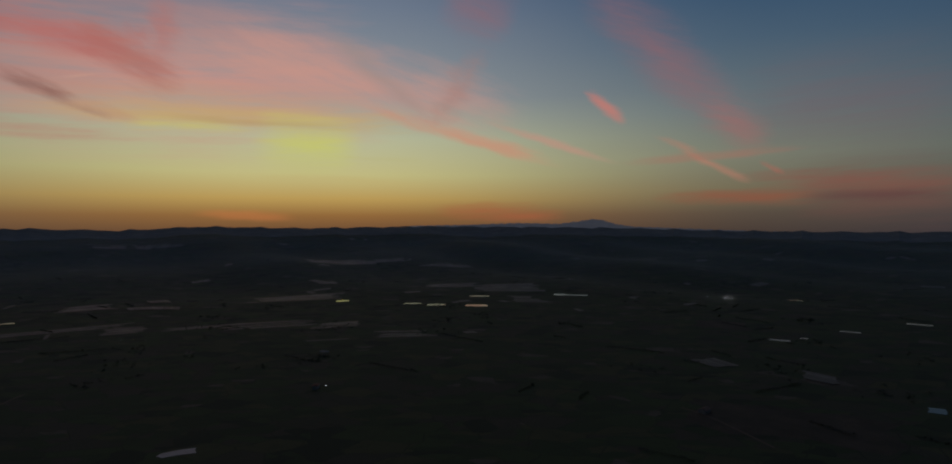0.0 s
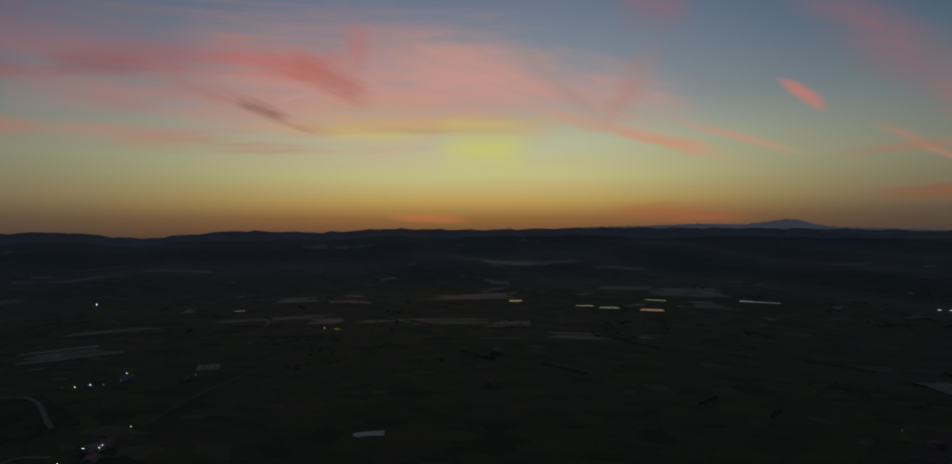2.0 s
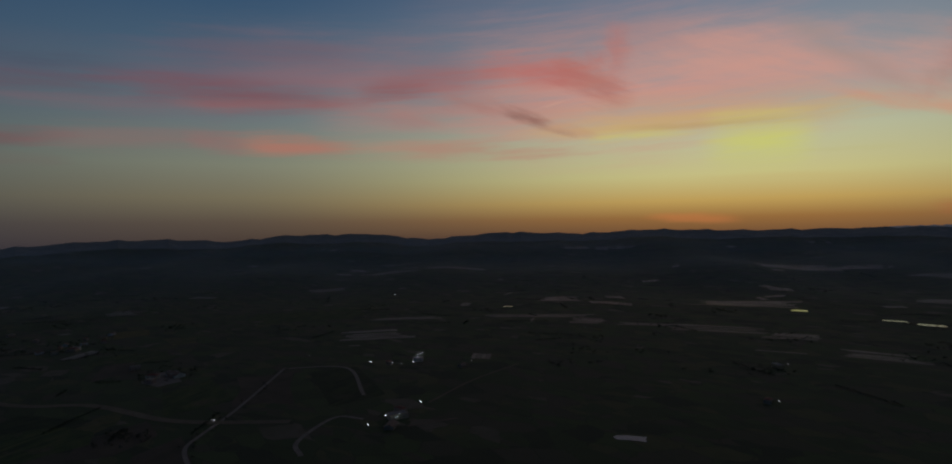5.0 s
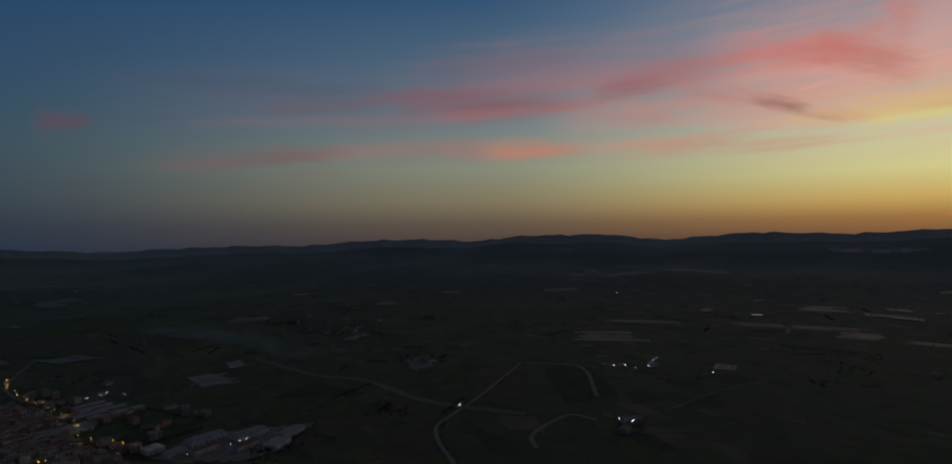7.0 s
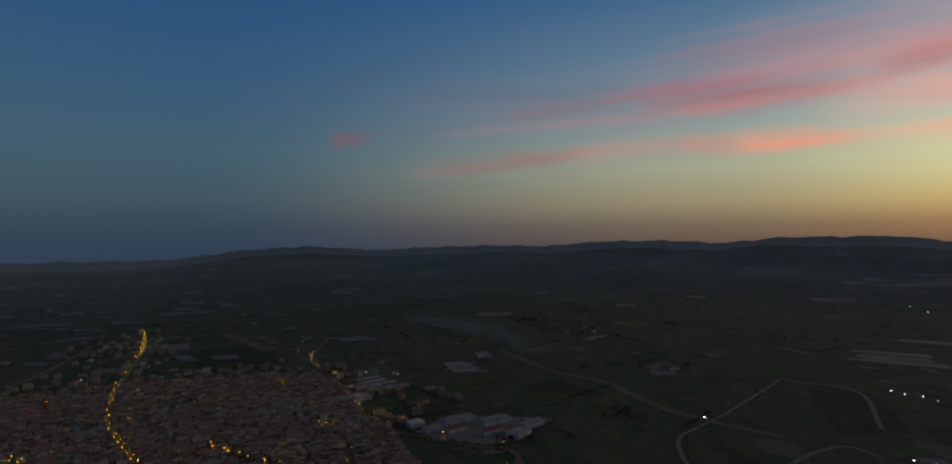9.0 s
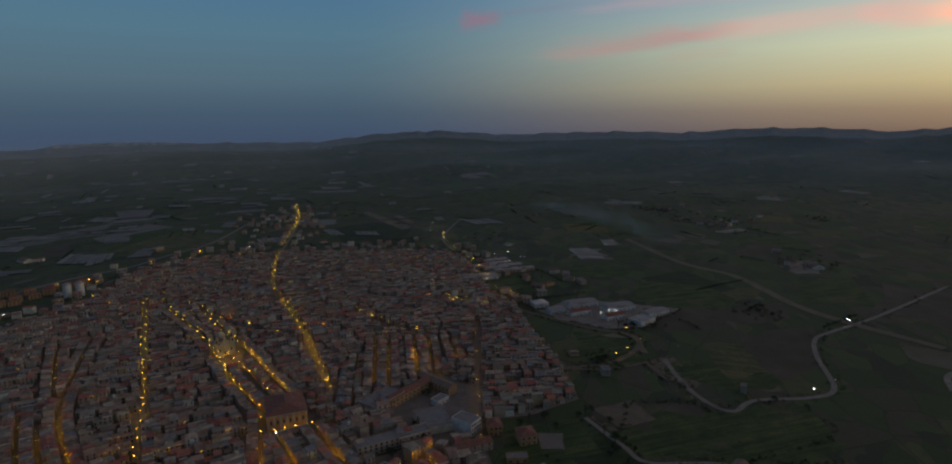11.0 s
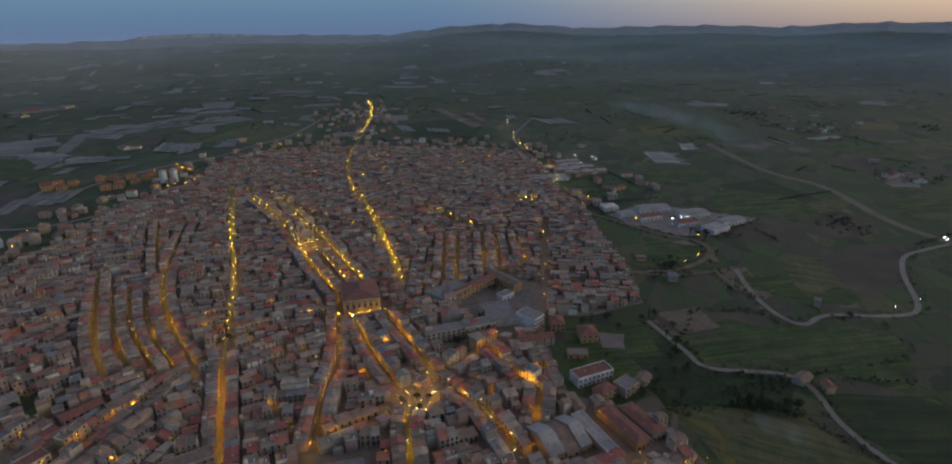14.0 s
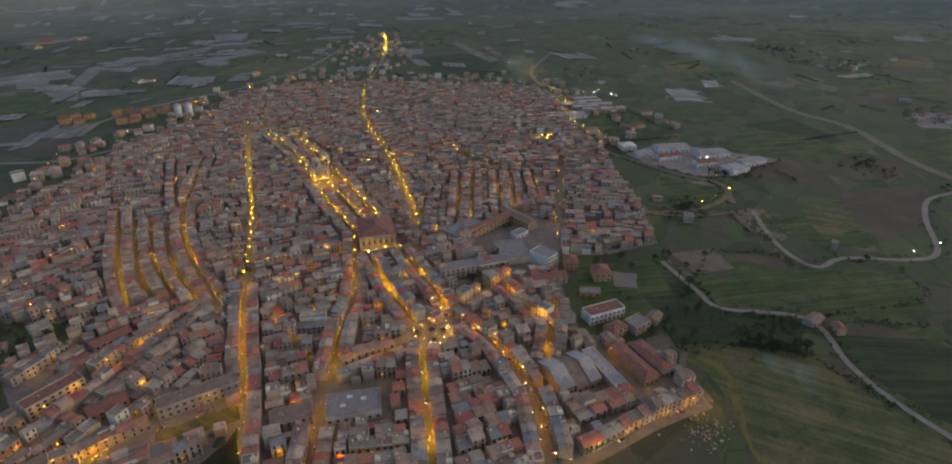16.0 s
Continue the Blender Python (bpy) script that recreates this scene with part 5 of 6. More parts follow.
for kind, s in rest.items():
    if s.v:
        mesh_object("alley_lamps" if kind == "alley" else "far_street_lamps", s, [M_SODIUM_DIM if kind == "sodium" else LAMP_MATS[kind][0], M_IRON, M_SODIUM_FAR if kind == "sodium" else LAMP_MATS[kind][1], M_SODIUM_WALL, M_SODIUM_DISTANT], kind="stuff",
                    label=LAMP_WORDS[kind].replace("lamp", "lamps", 1), category="lamps")




# ---- large buildings ----
def frame_of(x, y, turn):
    return Matrix.Translation((x, y, 0.05)) @ Matrix.Rotation(radians(turn), 4, "Z")


def hall(name, x, y, turn, w, d, h, style, wall, roof, label, category, nx=4, floors=1, pitch=0.2, group="", doors=1):
    """A free-standing building w wide and d deep, its front at local +y; the ridge runs along w."""
    root = tagged(new(name), label, category, group)
    s = boxed(-w / 2, w / 2, -d / 2, d / 2, 0, h - .1)
    if style == "gable":
        for e in (-1, 1):
            s.shape([(e * (w / 2 - .05), -d / 2, h - .1), (e * (w / 2 - .05), d / 2, h - .1), (e * (w / 2 - .05), 0, h + d / 2 * pitch * 2 - .15)], [(0, 1, 2)], 0)
    part("wall", s, wall, root)
    s = Soup()
    if style == "gable":
        o, r = .35, h + d * pitch
        x1, y1 = w / 2 + o, d / 2 + o
        s.shape([(-x1, -y1, h - .12), (x1, -y1, h - .12), (x1, 0, r), (-x1, 0, r), (x1, y1, h - .12), (-x1, y1, h - .12)], [(0, 1, 2, 3), (3, 2, 4, 5)], 0)
        s.shape([(-x1, -y1, h - .34), (x1, -y1, h - .34), (x1, 0, r - .22), (-x1, 0, r - .22), (x1, y1, h - .34), (-x1, y1, h - .34)], [(3, 2, 1, 0), (5, 4, 2, 3)], 0)
        n = len(s.v) - 12
        for q in ((0, 6, 7, 1), (5, 4, 10, 11), (0, 3, 9, 6), (3, 5, 11, 9), (1, 7, 8, 2), (2, 8, 10, 4)):
            s.f.append(tuple(n + i for i in q))
            s.m.append(0)
        s.box(-x1, x1, -.2, .2, r - .05, r + .1, 0)
    elif style == "hip":
        o, r, q = .4, h + min(w, d) * pitch, min(w, d) / 2
        x1, y1 = w / 2 + o, d / 2 + o
        if w >= d:
            a, c = (-w / 2 + q, 0, r), (w / 2 - q, 0, r)
        else:
            a, c = (0, -d / 2 + q, r), (0, d / 2 - q, r)
        pts = [(-x1, -y1, h - .1), (x1, -y1, h - .1), (x1, y1, h - .1), (-x1, y1, h - .1), a, c]
        faces = [(0, 1, 5, 4), (1, 2, 5), (2, 3, 4, 5), (3, 0, 4)] if w >= d else [(0, 1, 4), (1, 2, 5, 4), (2, 3, 5), (3, 0, 4, 5)]
        s.shape(pts, faces + [(3, 2, 1, 0)], 0)
    else:
        s.box(-w / 2 + .3, w / 2 - .3, -d / 2 + .3, d / 2 - .3, h - .1, h + .02, 0)
        for bx in ((-w / 2, w / 2, -d / 2, -d / 2 + .3), (-w / 2, w / 2, d / 2 - .3, d / 2), (-w / 2, -w / 2 + .3, -d / 2 + .3, d / 2 - .3), (w / 2 - .3, w / 2, -d / 2 + .3, d / 2 - .3)):
            s.box(*bx, h - .1, h + .6, 1)
    part("roof", s, [roof, wall], root)
    for f in range(floors):
        z = h / floors * f + .9
        for i in range(nx):
            px = (i + .5) / nx * w - w / 2
            if f == 0 and i == nx // 2 and doors:
                part("door", boxed(px - .9, px + .9, d / 2 - .04, d / 2 + .06, 0, 2.5), M_DOOR, root, "dark double door")
                continue
            s = Soup()
            window_shape(s, px, d / 2 + .01, z, 1.2, 1.6)
            part("window", s, [M_PANE, M_SHUTTER, M_STONE], root)
        for i in range(max(2, nx - 1)):
            px = (i + .5) / max(2, nx - 1) * w - w / 2
            part("window", boxed(px - .6, px + .6, -d / 2 - .03, -d / 2 + .05, z, z + 1.6), M_PANE, root)
    if style == "flat":
        s = Soup()
        tube(s, (w * .2, 0, h), (w * .2, 0, h + .9), .35, .35, 8)
        s.box(w * .2 - .5, w * .2 + .5, -.5, .5, h + .9, h + 1.0)
        part("roof_vent", s, M_METAL, root)
    root.matrix_basis = frame_of(x, y, turn)
    return root


M_GREYROOF = mottled("grey_felt_roof", [(0.0, (0.20, 0.20, 0.21, 1)), (1.0, (0.28, 0.27, 0.27, 1))], 0.85, "none", 0.8, 0.12, 0.4, mode="LINEAR")
M_PALEROOF = mottled("pale_sheet_roof", [(0.0, (0.27, 0.265, 0.255, 1)), (0.5, (0.33, 0.32, 0.31, 1)), (1.0, (0.22, 0.22, 0.215, 1))], 0.7, "none", 0.5, 0.08, 0.4, mode="LINEAR")
M_BROWNROOF = mottled("brown_tile", [(0.0, (0.27, 0.19, 0.15, 1)), (0.5, (0.21, 0.15, 0.12, 1)), (1.0, (0.33, 0.23, 0.18, 1))], 0.85, "none", 1.2, 0.2, 0.5, mode="LINEAR")

# church on the boulevard
church = tagged(new("church"), "floodlit pale stone church with two bell towers and a dome", "church")
s = boxed(-7, 7, -26, 0, 0, 11)
part("nave_wall", s, M_STONE, church)
s = Soup()
s.shape([(-7.5, -26, 10.9), (7.5, -26, 10.9), (7.5, 0, 10.9), (-7.5, 0, 10.9), (0, -26, 14), (0, 0, 14)], [(0, 4, 5, 3), (1, 2, 5, 4), (0, 1, 4), (3, 5, 2), (3, 2, 1, 0)])
part("nave_roof", s, M_BROWNROOF, church)
s = boxed(-9.5, 9.5, 0, 1.6, 0, 12)
s.shape([(-6, 0, 12), (6, 0, 12), (6, 1.6, 12), (-6, 1.6, 12), (-4.5, 0, 15.5), (4.5, 0, 15.5), (4.5, 1.6, 15.5), (-4.5, 1.6, 15.5)], BOX)
s.shape([(-4.8, -.1, 15.5), (4.8, -.1, 15.5), (4.8, 1.7, 15.5), (-4.8, 1.7, 15.5), (0, -.1, 18), (0, 1.7, 18)], [(0, 1, 4), (2, 3, 5), (0, 4, 5, 3), (1, 2, 5, 4)])
for px in (-8.8, -3.2, 3.2, 8.8):
    s.box(px - .5, px + .5, 1.6, 2.1, 0, 11.6)
s.box(-9.8, 9.8, -.1, 2.3, 11.6, 12.2)
part("facade", s, M_STONE, church, "pale stone front with pilasters and a gable")
for px in (-8.2, 8.2):
    s = boxed(px - 2.3, px + 2.3, -4.6, 0, 0, 19)
    s.box(px - 2.6, px + 2.6, -4.9, .3, 13.6, 14.1)
    tower = part("bell_tower", s, M_STONE, church)
    s = Soup()
    tube(s, (px, -2.3, 19), (px, -2.3, 23.5), 2.6, 0.2, 8)
    part("spire", s, M_BROWNROOF, tower)
    for side in (-1, 1):
        part("bell_opening", boxed(px - .7, px + .7, -2.3 + side * 2.3 - .05, -2.3 + side * 2.3 + .05, 14.8, 17.8), M_PANE, tower)
s = Soup()
tube(s, (0, -19, 12), (0, -19, 16), 5.2, 5.2, 16)
drum = part("drum", s, M_STONE, church)
s = Soup()
ball(s, (0, -19, 16), 5.3, 5.2, 16, 8)
part("dome", s, M_STONE, church)
s = Soup()
tube(s, (0, -19, 21), (0, -19, 23.5), .9, .8, 8)
part("lantern", s, M_STONE, church)
part("door", boxed(-1.5, 1.5, 1.58, 1.72, 0, 4.2), M_DOOR, church, "tall dark church door")
for px in (-6, 6):
    part("window", boxed(px - .6, px + .6, 1.58, 1.7, 5, 8), M_PANE, church)
church.matrix_basis = frame_of(-549, -381, -43)

# mother church block with buttresses
block = tagged(new("church_hall"), "large floodlit ochre stone block with tall pilasters", "church")
part("wall", boxed(-16, 16, -20, 20, 0, 14), M_OCHRE, block)
s = Soup()
s.shape([(-16.6, -20.6, 14), (16.6, -20.6, 14), (16.6, 20.6, 14), (-16.6, 20.6, 14), (0, -8, 18.5), (0, 8, 18.5)], [(0, 1, 4), (1, 2, 5, 4), (2, 3, 5), (3, 0, 4, 5), (3, 2, 1, 0)])
part("roof", s, M_REDTILE, block)
for i in range(7):
    px = -15.2 + i * 5.07
    part("pilaster", boxed(px - .6, px + .6, 20, 20.9, 0, 13.4), M_STONE, block)
    if i < 6:
        part("window", boxed(px + 1.9, px + 3.2, 19.98, 20.1, 6, 9.5), M_PANE, block)
part("cornice", boxed(-16.5, 16.5, -20.5, 20.95, 13.4, 14.05), M_STONE, block)
block.matrix_basis = frame_of(-429, -246, -57)


def floodlight(x, y, turn):
    """A low floodlight whose lens leans up toward local -y."""
    root = tagged(new("floodlight"), "low floodlight glowing yellow toward a church front", "lamp", "church floodlights")
    s = Soup()
    tube(s, (0, 0, 0), (0, 0, .7), .08, .08, 6)
    s.box(-.35, .35, -.05, .3, .7, 1.3)
    part("housing", s, M_IRON, root)
    s = Soup()
    s.shape([(-.33, -.06, .72), (.33, -.06, .72), (.33, -.02, 1.28), (-.33, -.02, 1.28)], [(0, 1, 2, 3)])
    part("lens", s, M_FLOOD, root, "bright yellow lens")
    root.matrix_basis = frame_of(x, y, turn)


M_FLOOD = glowing("flood_lens", (1.0, 0.55, 0.06), 70.0)
for px in (-9, -3.5, 3.5, 9):
    c, q = math.cos(radians(-43)), math.sin(radians(-43))
    floodlight(-549 + px * c - 9.5 * q, -381 + px * q + 9.5 * c, -43)
for px in (-13, -6.5, 0, 6.5, 13):
    c, q = math.cos(radians(-57)), math.sin(radians(-57))
    floodlight(-429 + px * c - 26.5 * q, -246 + px * q + 26.5 * c, -57)

# school round a courtyard, and the blocks beside it
hall("school_wing", -485, -153, -28, 52, 11, 8, "gable", M_OCHRE, M_REDTILE, "ochre school wing with a red tile roof beside a courtyard", "school", 10, 2)
hall("school_wing", -507, -131, -123, 44, 11, 8, "gable", M_OCHRE, M_BROWNROOF, "ochre school wing with a brown tile roof behind a courtyard", "school", 9, 2)
hall("school_wing", -478, -121, -28, 15, 9, 5, "flat", M_WHITE, M_GREYROOF, "low white flat-roofed school annex in a courtyard", "school", 3, 1)
hall("apartment_block", -464, -171, -25, 38, 22, 9, "flat", M_WALL["object"], M_GREYROOF, "broad grey flat-roofed building on the street corner", "building", 7, 2)
hall("sports_hall", -440, -117, 30, 32, 28, 7, "flat", M_WALL["object"], M_GREYROOF, "wide flat-roofed grey hall by the school", "building", 5, 1)
hall("apartment_block", -435, -88, -25, 14, 20, 11, "flat", M_WHITE, M_GREYROOF, "white three-storey apartment block on the straight street", "building", 4, 3)
hall("apartment_block", -394, -151, -52, 34, 12, 9, "flat", M_WALL["object"], M_GREYROOF, "long pale flat-roofed block beside a dark garden", "building", 8, 3)
hall("apartment_block", -408, -134, -52, 44, 13, 8, "flat", M_WALL["object"], M_GREYROOF, "long grey flat-roofed block beside a hedge", "building", 9, 2)
hall("long_house", -405, -77, 122, 30, 9, 7, "gable", M_WALL["object"], M_REDTILE, "long house with a dark red tile roof", "house", 6, 2)
hall("villa", -437, -65, -70, 11, 14, 8, "hip", M_OCHRE, M_REDTILE, "ochre villa with a red hipped roof in a garden", "house", 3, 2)
hall("villa", -427, -38, -65, 14, 15, 8, "hip", M_OCHRE, M_REDTILE, "peach villa with a red hipped roof by the fields", "house", 3, 2)
hall("villa", -398, -42, -75, 16, 8, 4, "flat", M_OCHRE, M_GREYROOF, "low lit outbuilding with a flat roof", "building", 3, 1)
hall("apartment_block", -370, -28, -48, 30, 12, 8, "flat", M_WHITE, M_REDTILE, "long white building with a red terrace roof", "building", 8, 2)
hall("house", -352, -17, -35, 14, 10, 7, "hip", M_WALL["object"], M_REDTILE, "detached house with a red hipped roof at the town edge", "house", 3, 2)
hall("house", -363, -3, -35, 15, 12, 7, "flat", M_WALL["object"], M_GREYROOF, "detached grey house with a terrace roof at the town edge", "house", 3, 2)
hall("house", -378, 8, -20, 12, 9, 4, "gable", M_WALL["object"], M_BROWNROOF, "low brown-roofed farm shed near hedges", "shed", 2, 1)
sheet("pavement", -428, -18, 24, 20, 10, M_PAVING, 0.12, "bare paved yard beside the villas", "pavement")
for x, y, w, d, a in [(-415, -35, 60, 40, 20), (-378, -8, 50, 44, 30), (-440, 0, 50, 26, 15), (-400, -140, 30, 12, -52)]:
    sheet("field", x, y, w, d, a, M_GRASS, 0.08, "rough green garden plot among houses", "garden", ragged=0.1)
# warehouses at the edge of the town
hall("warehouse", -319, -2, -45, 11, 38, 6, "hip", M_OCHRE, M_REDTILE, "long warehouse with a dark red tile roof", "warehouse", 3, 1, 0.12)
hall("warehouse", -328, 9, -45, 11, 32, 6, "hip", M_WALL["object"], M_REDTILE, "long warehouse with orange and red roof tiles", "warehouse", 3, 1, 0.12)
hall("warehouse", -305, -18, -48, 9, 42, 6, "flat", M_WALL["object"], M_METAL, "long low shed with a pale grey roof", "warehouse", 2, 1)
hall("warehouse", -290, -47, -47, 10, 30, 6, "gable", M_WALL["object"], M_METAL, "long gabled store with a dull grey roof", "warehouse", 2, 1)
hall("warehouse", -297, -39, -47, 9, 31, 5, "gable", M_WALL["object"], M_BROWNROOF, "long gabled store with a patched brown roof", "warehouse", 2, 1)
hall("warehouse", -303, -32, -47, 8, 30, 6, "gable", M_OCHRE, M_METAL, "narrow gabled store with a pale weathered roof", "warehouse", 2, 1)
hall("market_hall", -226, -155, -60, 32, 19, 6, "flat", M_WALL["object"], M_GREYROOF, "wide market hall with a blue-grey roof and skylights", "hall", 7, 1)
for dx, dy in ((-6, -2), (6, 2), (2, -5)):
    c, q = math.cos(radians(-60)), math.sin(radians(-60))
    s = Soup()
    s.box(-1.6, 1.6, -1.1, 1.1, 0, .5)
    ob = mesh_object("skylight", s, M_WHITE, label="pale box skylight on the market hall roof", category="skylight")
    ob.matrix_basis = Matrix.Translation((-226 + dx * c - dy * q, -155 + dx * q + dy * c, 6.07)) @ Matrix.Rotation(radians(-60), 4, "Z")
hall("apartment_block", -174, -331, -12, 33, 11, 9, "flat", M_STONE, M_REDTILE, "long pale apartment block with rows of windows", "building", 8, 3)
hall("apartment_block", -203, -248, -39, 46, 11, 8, "flat", M_WALL["object"], M_BROWNROOF, "long plastered apartment row above a lit street", "building", 11, 2)
hall("long_house", -178, -293, -26, 21, 12, 6, "gable", M_OCHRE, M_REDTILE, "broad low house with a bright red tile roof", "house", 5, 2)
hall("long_house", -229, -347, -19, 25, 11, 6, "gable", M_WALL["object"], M_REDTILE, "long house with a maroon tile roof", "house", 6, 2)
hall("apartment_block", -206, -184, -51, 24, 14, 6, "flat", M_WALL["object"], M_BROWNROOF, "pale apartment block on a lit street corner", "building", 6, 3)
# works and yards beyond the town
sheet("pavement", -760, 10, 90, 80, 60, M_TRACK, 0.14, "pale concrete works yard", "pavement")
sheet("pavement", -742, 66, 60, 50, 60, M_TRACK, 0.16, "pale concrete works yard", "pavement")
hall("factory", -749, 2, -55, 30, 12, 6, "gable", M_WHITE, M_REDTILE, "white works shed with a dull red roof", "shed", 5, 1)
hall("factory", -739, 46, -55, 28, 13, 6, "gable", M_WHITE, M_REDTILE, "white works shed with a dark red roof", "shed", 5, 1)
hall("factory", -776, -52, -60, 20, 18, 6, "hip", M_WHITE, M_WHITE, "pale white-roofed store at the town edge", "shed", 3, 1)
hall("factory", -727, 80, -40, 30, 20, 6, "flat", M_WHITE, M_METAL, "pale flat-roofed works shed beside trees", "shed", 5, 1)
for x, y, turn, w, d in ((-788, 4, -62, 44, 20), (-780, 54, -62, 40, 22), (-762, 100, -50, 36, 16), (-752, -28, -60, 22, 16), (-905, -160, -62, 60, 26), (-890, -170, -62, 40, 18)):
    hall("factory", x, y, turn, w, d, 6, "gable", M_WHITE, M_PALEROOF, "broad factory shed with a pale grey roof", "shed", 6, 1, 0.08, "pale factory sheds")
for k, (x, y, w) in enumerate(((-1483, 291, 14), (-1500, 330, 12), (-1470, 352, 16), (-1523, 380, 13), (-1510, 416, 15), (-1560, 430, 12), (-1614, 462, 16), (-1585, 400, 11), (-1450, 310, 12), (-1540, 350, 14), (-1080, 370, 20), (-1060, 395, 16), (-1090, 400, 12))):
    hall("farmhouse", x, y, (k * 67) % 180 - 90, w, w * .65, 4.5 + k % 3, ("gable", "hip", "flat")[k % 3], M_WALL["object"] if k % 3 else M_WHITE,
         (M_BROWNROOF, M_REDTILE, M_GREYROOF)[k % 3], ("hamlet house with a brown gabled roof", "hamlet house with a red hipped roof", "flat-roofed grey hamlet building beside trees")[k % 3], "house", 3, 1, 0.2, "hamlet houses")
for k, (x, y) in enumerate([(-975, -160), (-965, -140), (-955, -122), (-985, -120), (-1000, -140), (-965, -96), (-1020, -150)]):
    hall("factory", x, y, -65 + k, 44, 14, 6, "gable", M_WALL["object"], M_METAL, "long sheet-roofed factory shed in a row", "shed", 5, 1, 0.12, "factory sheds")
for k, (x, y) in enumerate([(-640, -905), (-650, -890), (-662, -875), (-625, -880), (-636, -866), (-690, -850), (-705, -840), (-680, -800), (-700, -790), (-720, -785), (-740, -800),
                            (-715, -815), (-760, -790), (-775, -780), (-790, -775), (-655, -800), (-668, -790)]):
    hall("terrace_house", x, y, -40 + 7 * (k % 3), 15, 10, 7 + (k % 2) * 2, "hip", M_OCHRE, M_REDTILE, "orange-lit new house with a clay hipped roof", "house", 3, 2, 0.22, "new houses on the edge")
for x, y in ((-712, -744), (-724, -734)):
    silo = tagged(new("silo"), "tall pale grey silo tower beside the works", "silo", "twin silos")
    s = Soup()
    tube(s, (0, 0, 0), (0, 0, 20), 5.5, 5.5, 16)
    part("drum", s, M_WHITE, silo)
    s = Soup()
    tube(s, (0, 0, 20), (0, 0, 22.5), 5.8, 0.6, 16)
    part("cap", s, M_METAL, silo)
    silo.matrix_basis = frame_of(x, y, 0)
for k, (x, y, w) in enumerate([(-1133, -1626, 40), (-1200, -1670, 50), (-1282, -1645, 40), (-898, -1020, 28), (-905, -1000, 18), (-1019, -837, 20), (-1030, -845, 14), (-388, -662, 18), (-462, -703, 14),
                               (-481, -681, 14), (-542, -733, 14), (-1047, 356, 16), (-1061, 400, 30), (-1724, 245, 20), (-1791, 296, 16), (-1653, 318, 18), (-1466, 346, 20), (-1171, 371, 16),
                               (-411, 118, 14), (-405, 133, 10), (-593, 500, 26), (-570, 470, 20), (-610, 520, 16), (-815, 740, 18), (-720, 760, 16), (-840, 690, 14),
                               (-900, 5, 16), (-915, -15, 18), (-880, -45, 16), (-940, -20, 18), (-870, -60, 20), (-960, -40, 16), (-545, 155, 9), (300, 760, 16), (-240, 870, 14), (-285, 1090, 18)]):
    hall("farmhouse", x, y, (k * 53) % 180 - 90, w, w * .6, 4.5 + k % 3, ("gable", "hip", "flat")[k % 3], M_WALL["object"] if k % 9 else M_STONE,
         (M_BROWNROOF, M_REDTILE, M_GREYROOF)[k % 3], ("lone farmhouse with a brown gabled roof", "lone farmhouse with a red hipped roof", "flat-roofed farm building among fields")[k % 3], "house", 3, 1, 0.2, "farm buildings")


# ---- trees ----
def tree_soup(seed, height_m, spread, leaves, slim=False):
    """Trunk with limbs, and a crown of many small leaf clumps with gaps."""
    r = random.Random(seed)
    wood, crown = Soup(), Soup()
    fork = height_m * (.3 if not slim else .15)
    tube(wood, (0, 0, 0), (0.1, 0, fork), height_m * .035, height_m * .025, 6, cap=False)
    tips = []
    for i in range(6):
        a = i * 1.05 + r.uniform(-.3, .3)
        tip = (math.cos(a) * spread * r.uniform(.35, .6), math.sin(a) * spread * r.uniform(.35, .6), height_m * r.uniform(.5, .8))
        tube(wood, (0.1, 0, fork * .9), tip, height_m * .016, height_m * .006, 5, cap=False)
        tips.append(tip)
    tips.append((0, 0, height_m * .85))
    for i in range(leaves):
        t = tips[i % len(tips)]
        d = Vector((r.gauss(0, 1), r.gauss(0, 1), r.gauss(0, .8)))
        d = d.normalized() * r.random() ** .4 * spread * (.5 if not slim else .28)
        c = Vector(t) + Vector((d.x, d.y, d.z * (.7 if not slim else 2.2)))
        if c.z < fork:
            c.z = fork + r.uniform(0, .5)
        k = spread * r.uniform(.08, .17)
        pts = [tuple(c + Vector((r.uniform(-1, 1), r.uniform(-1, 1), r.uniform(-.7, .7))) * k) for _ in range(5)]
        crown.shape(pts, [(0, 1, 2), (0, 2, 3), (0, 3, 4), (1, 4, 2)])
    return wood, crown


TREE_KINDS = [("broadleaf tree with a loose dark green crown", tree_soup(1, 7.5, 3.4, 240)), ("squat olive tree with a grey-green ragged crown", tree_soup(2, 5.0, 2.8, 200)),
              ("tall slim cypress with a dense dark crown", tree_soup(3, 11, 2.2, 220, True))]
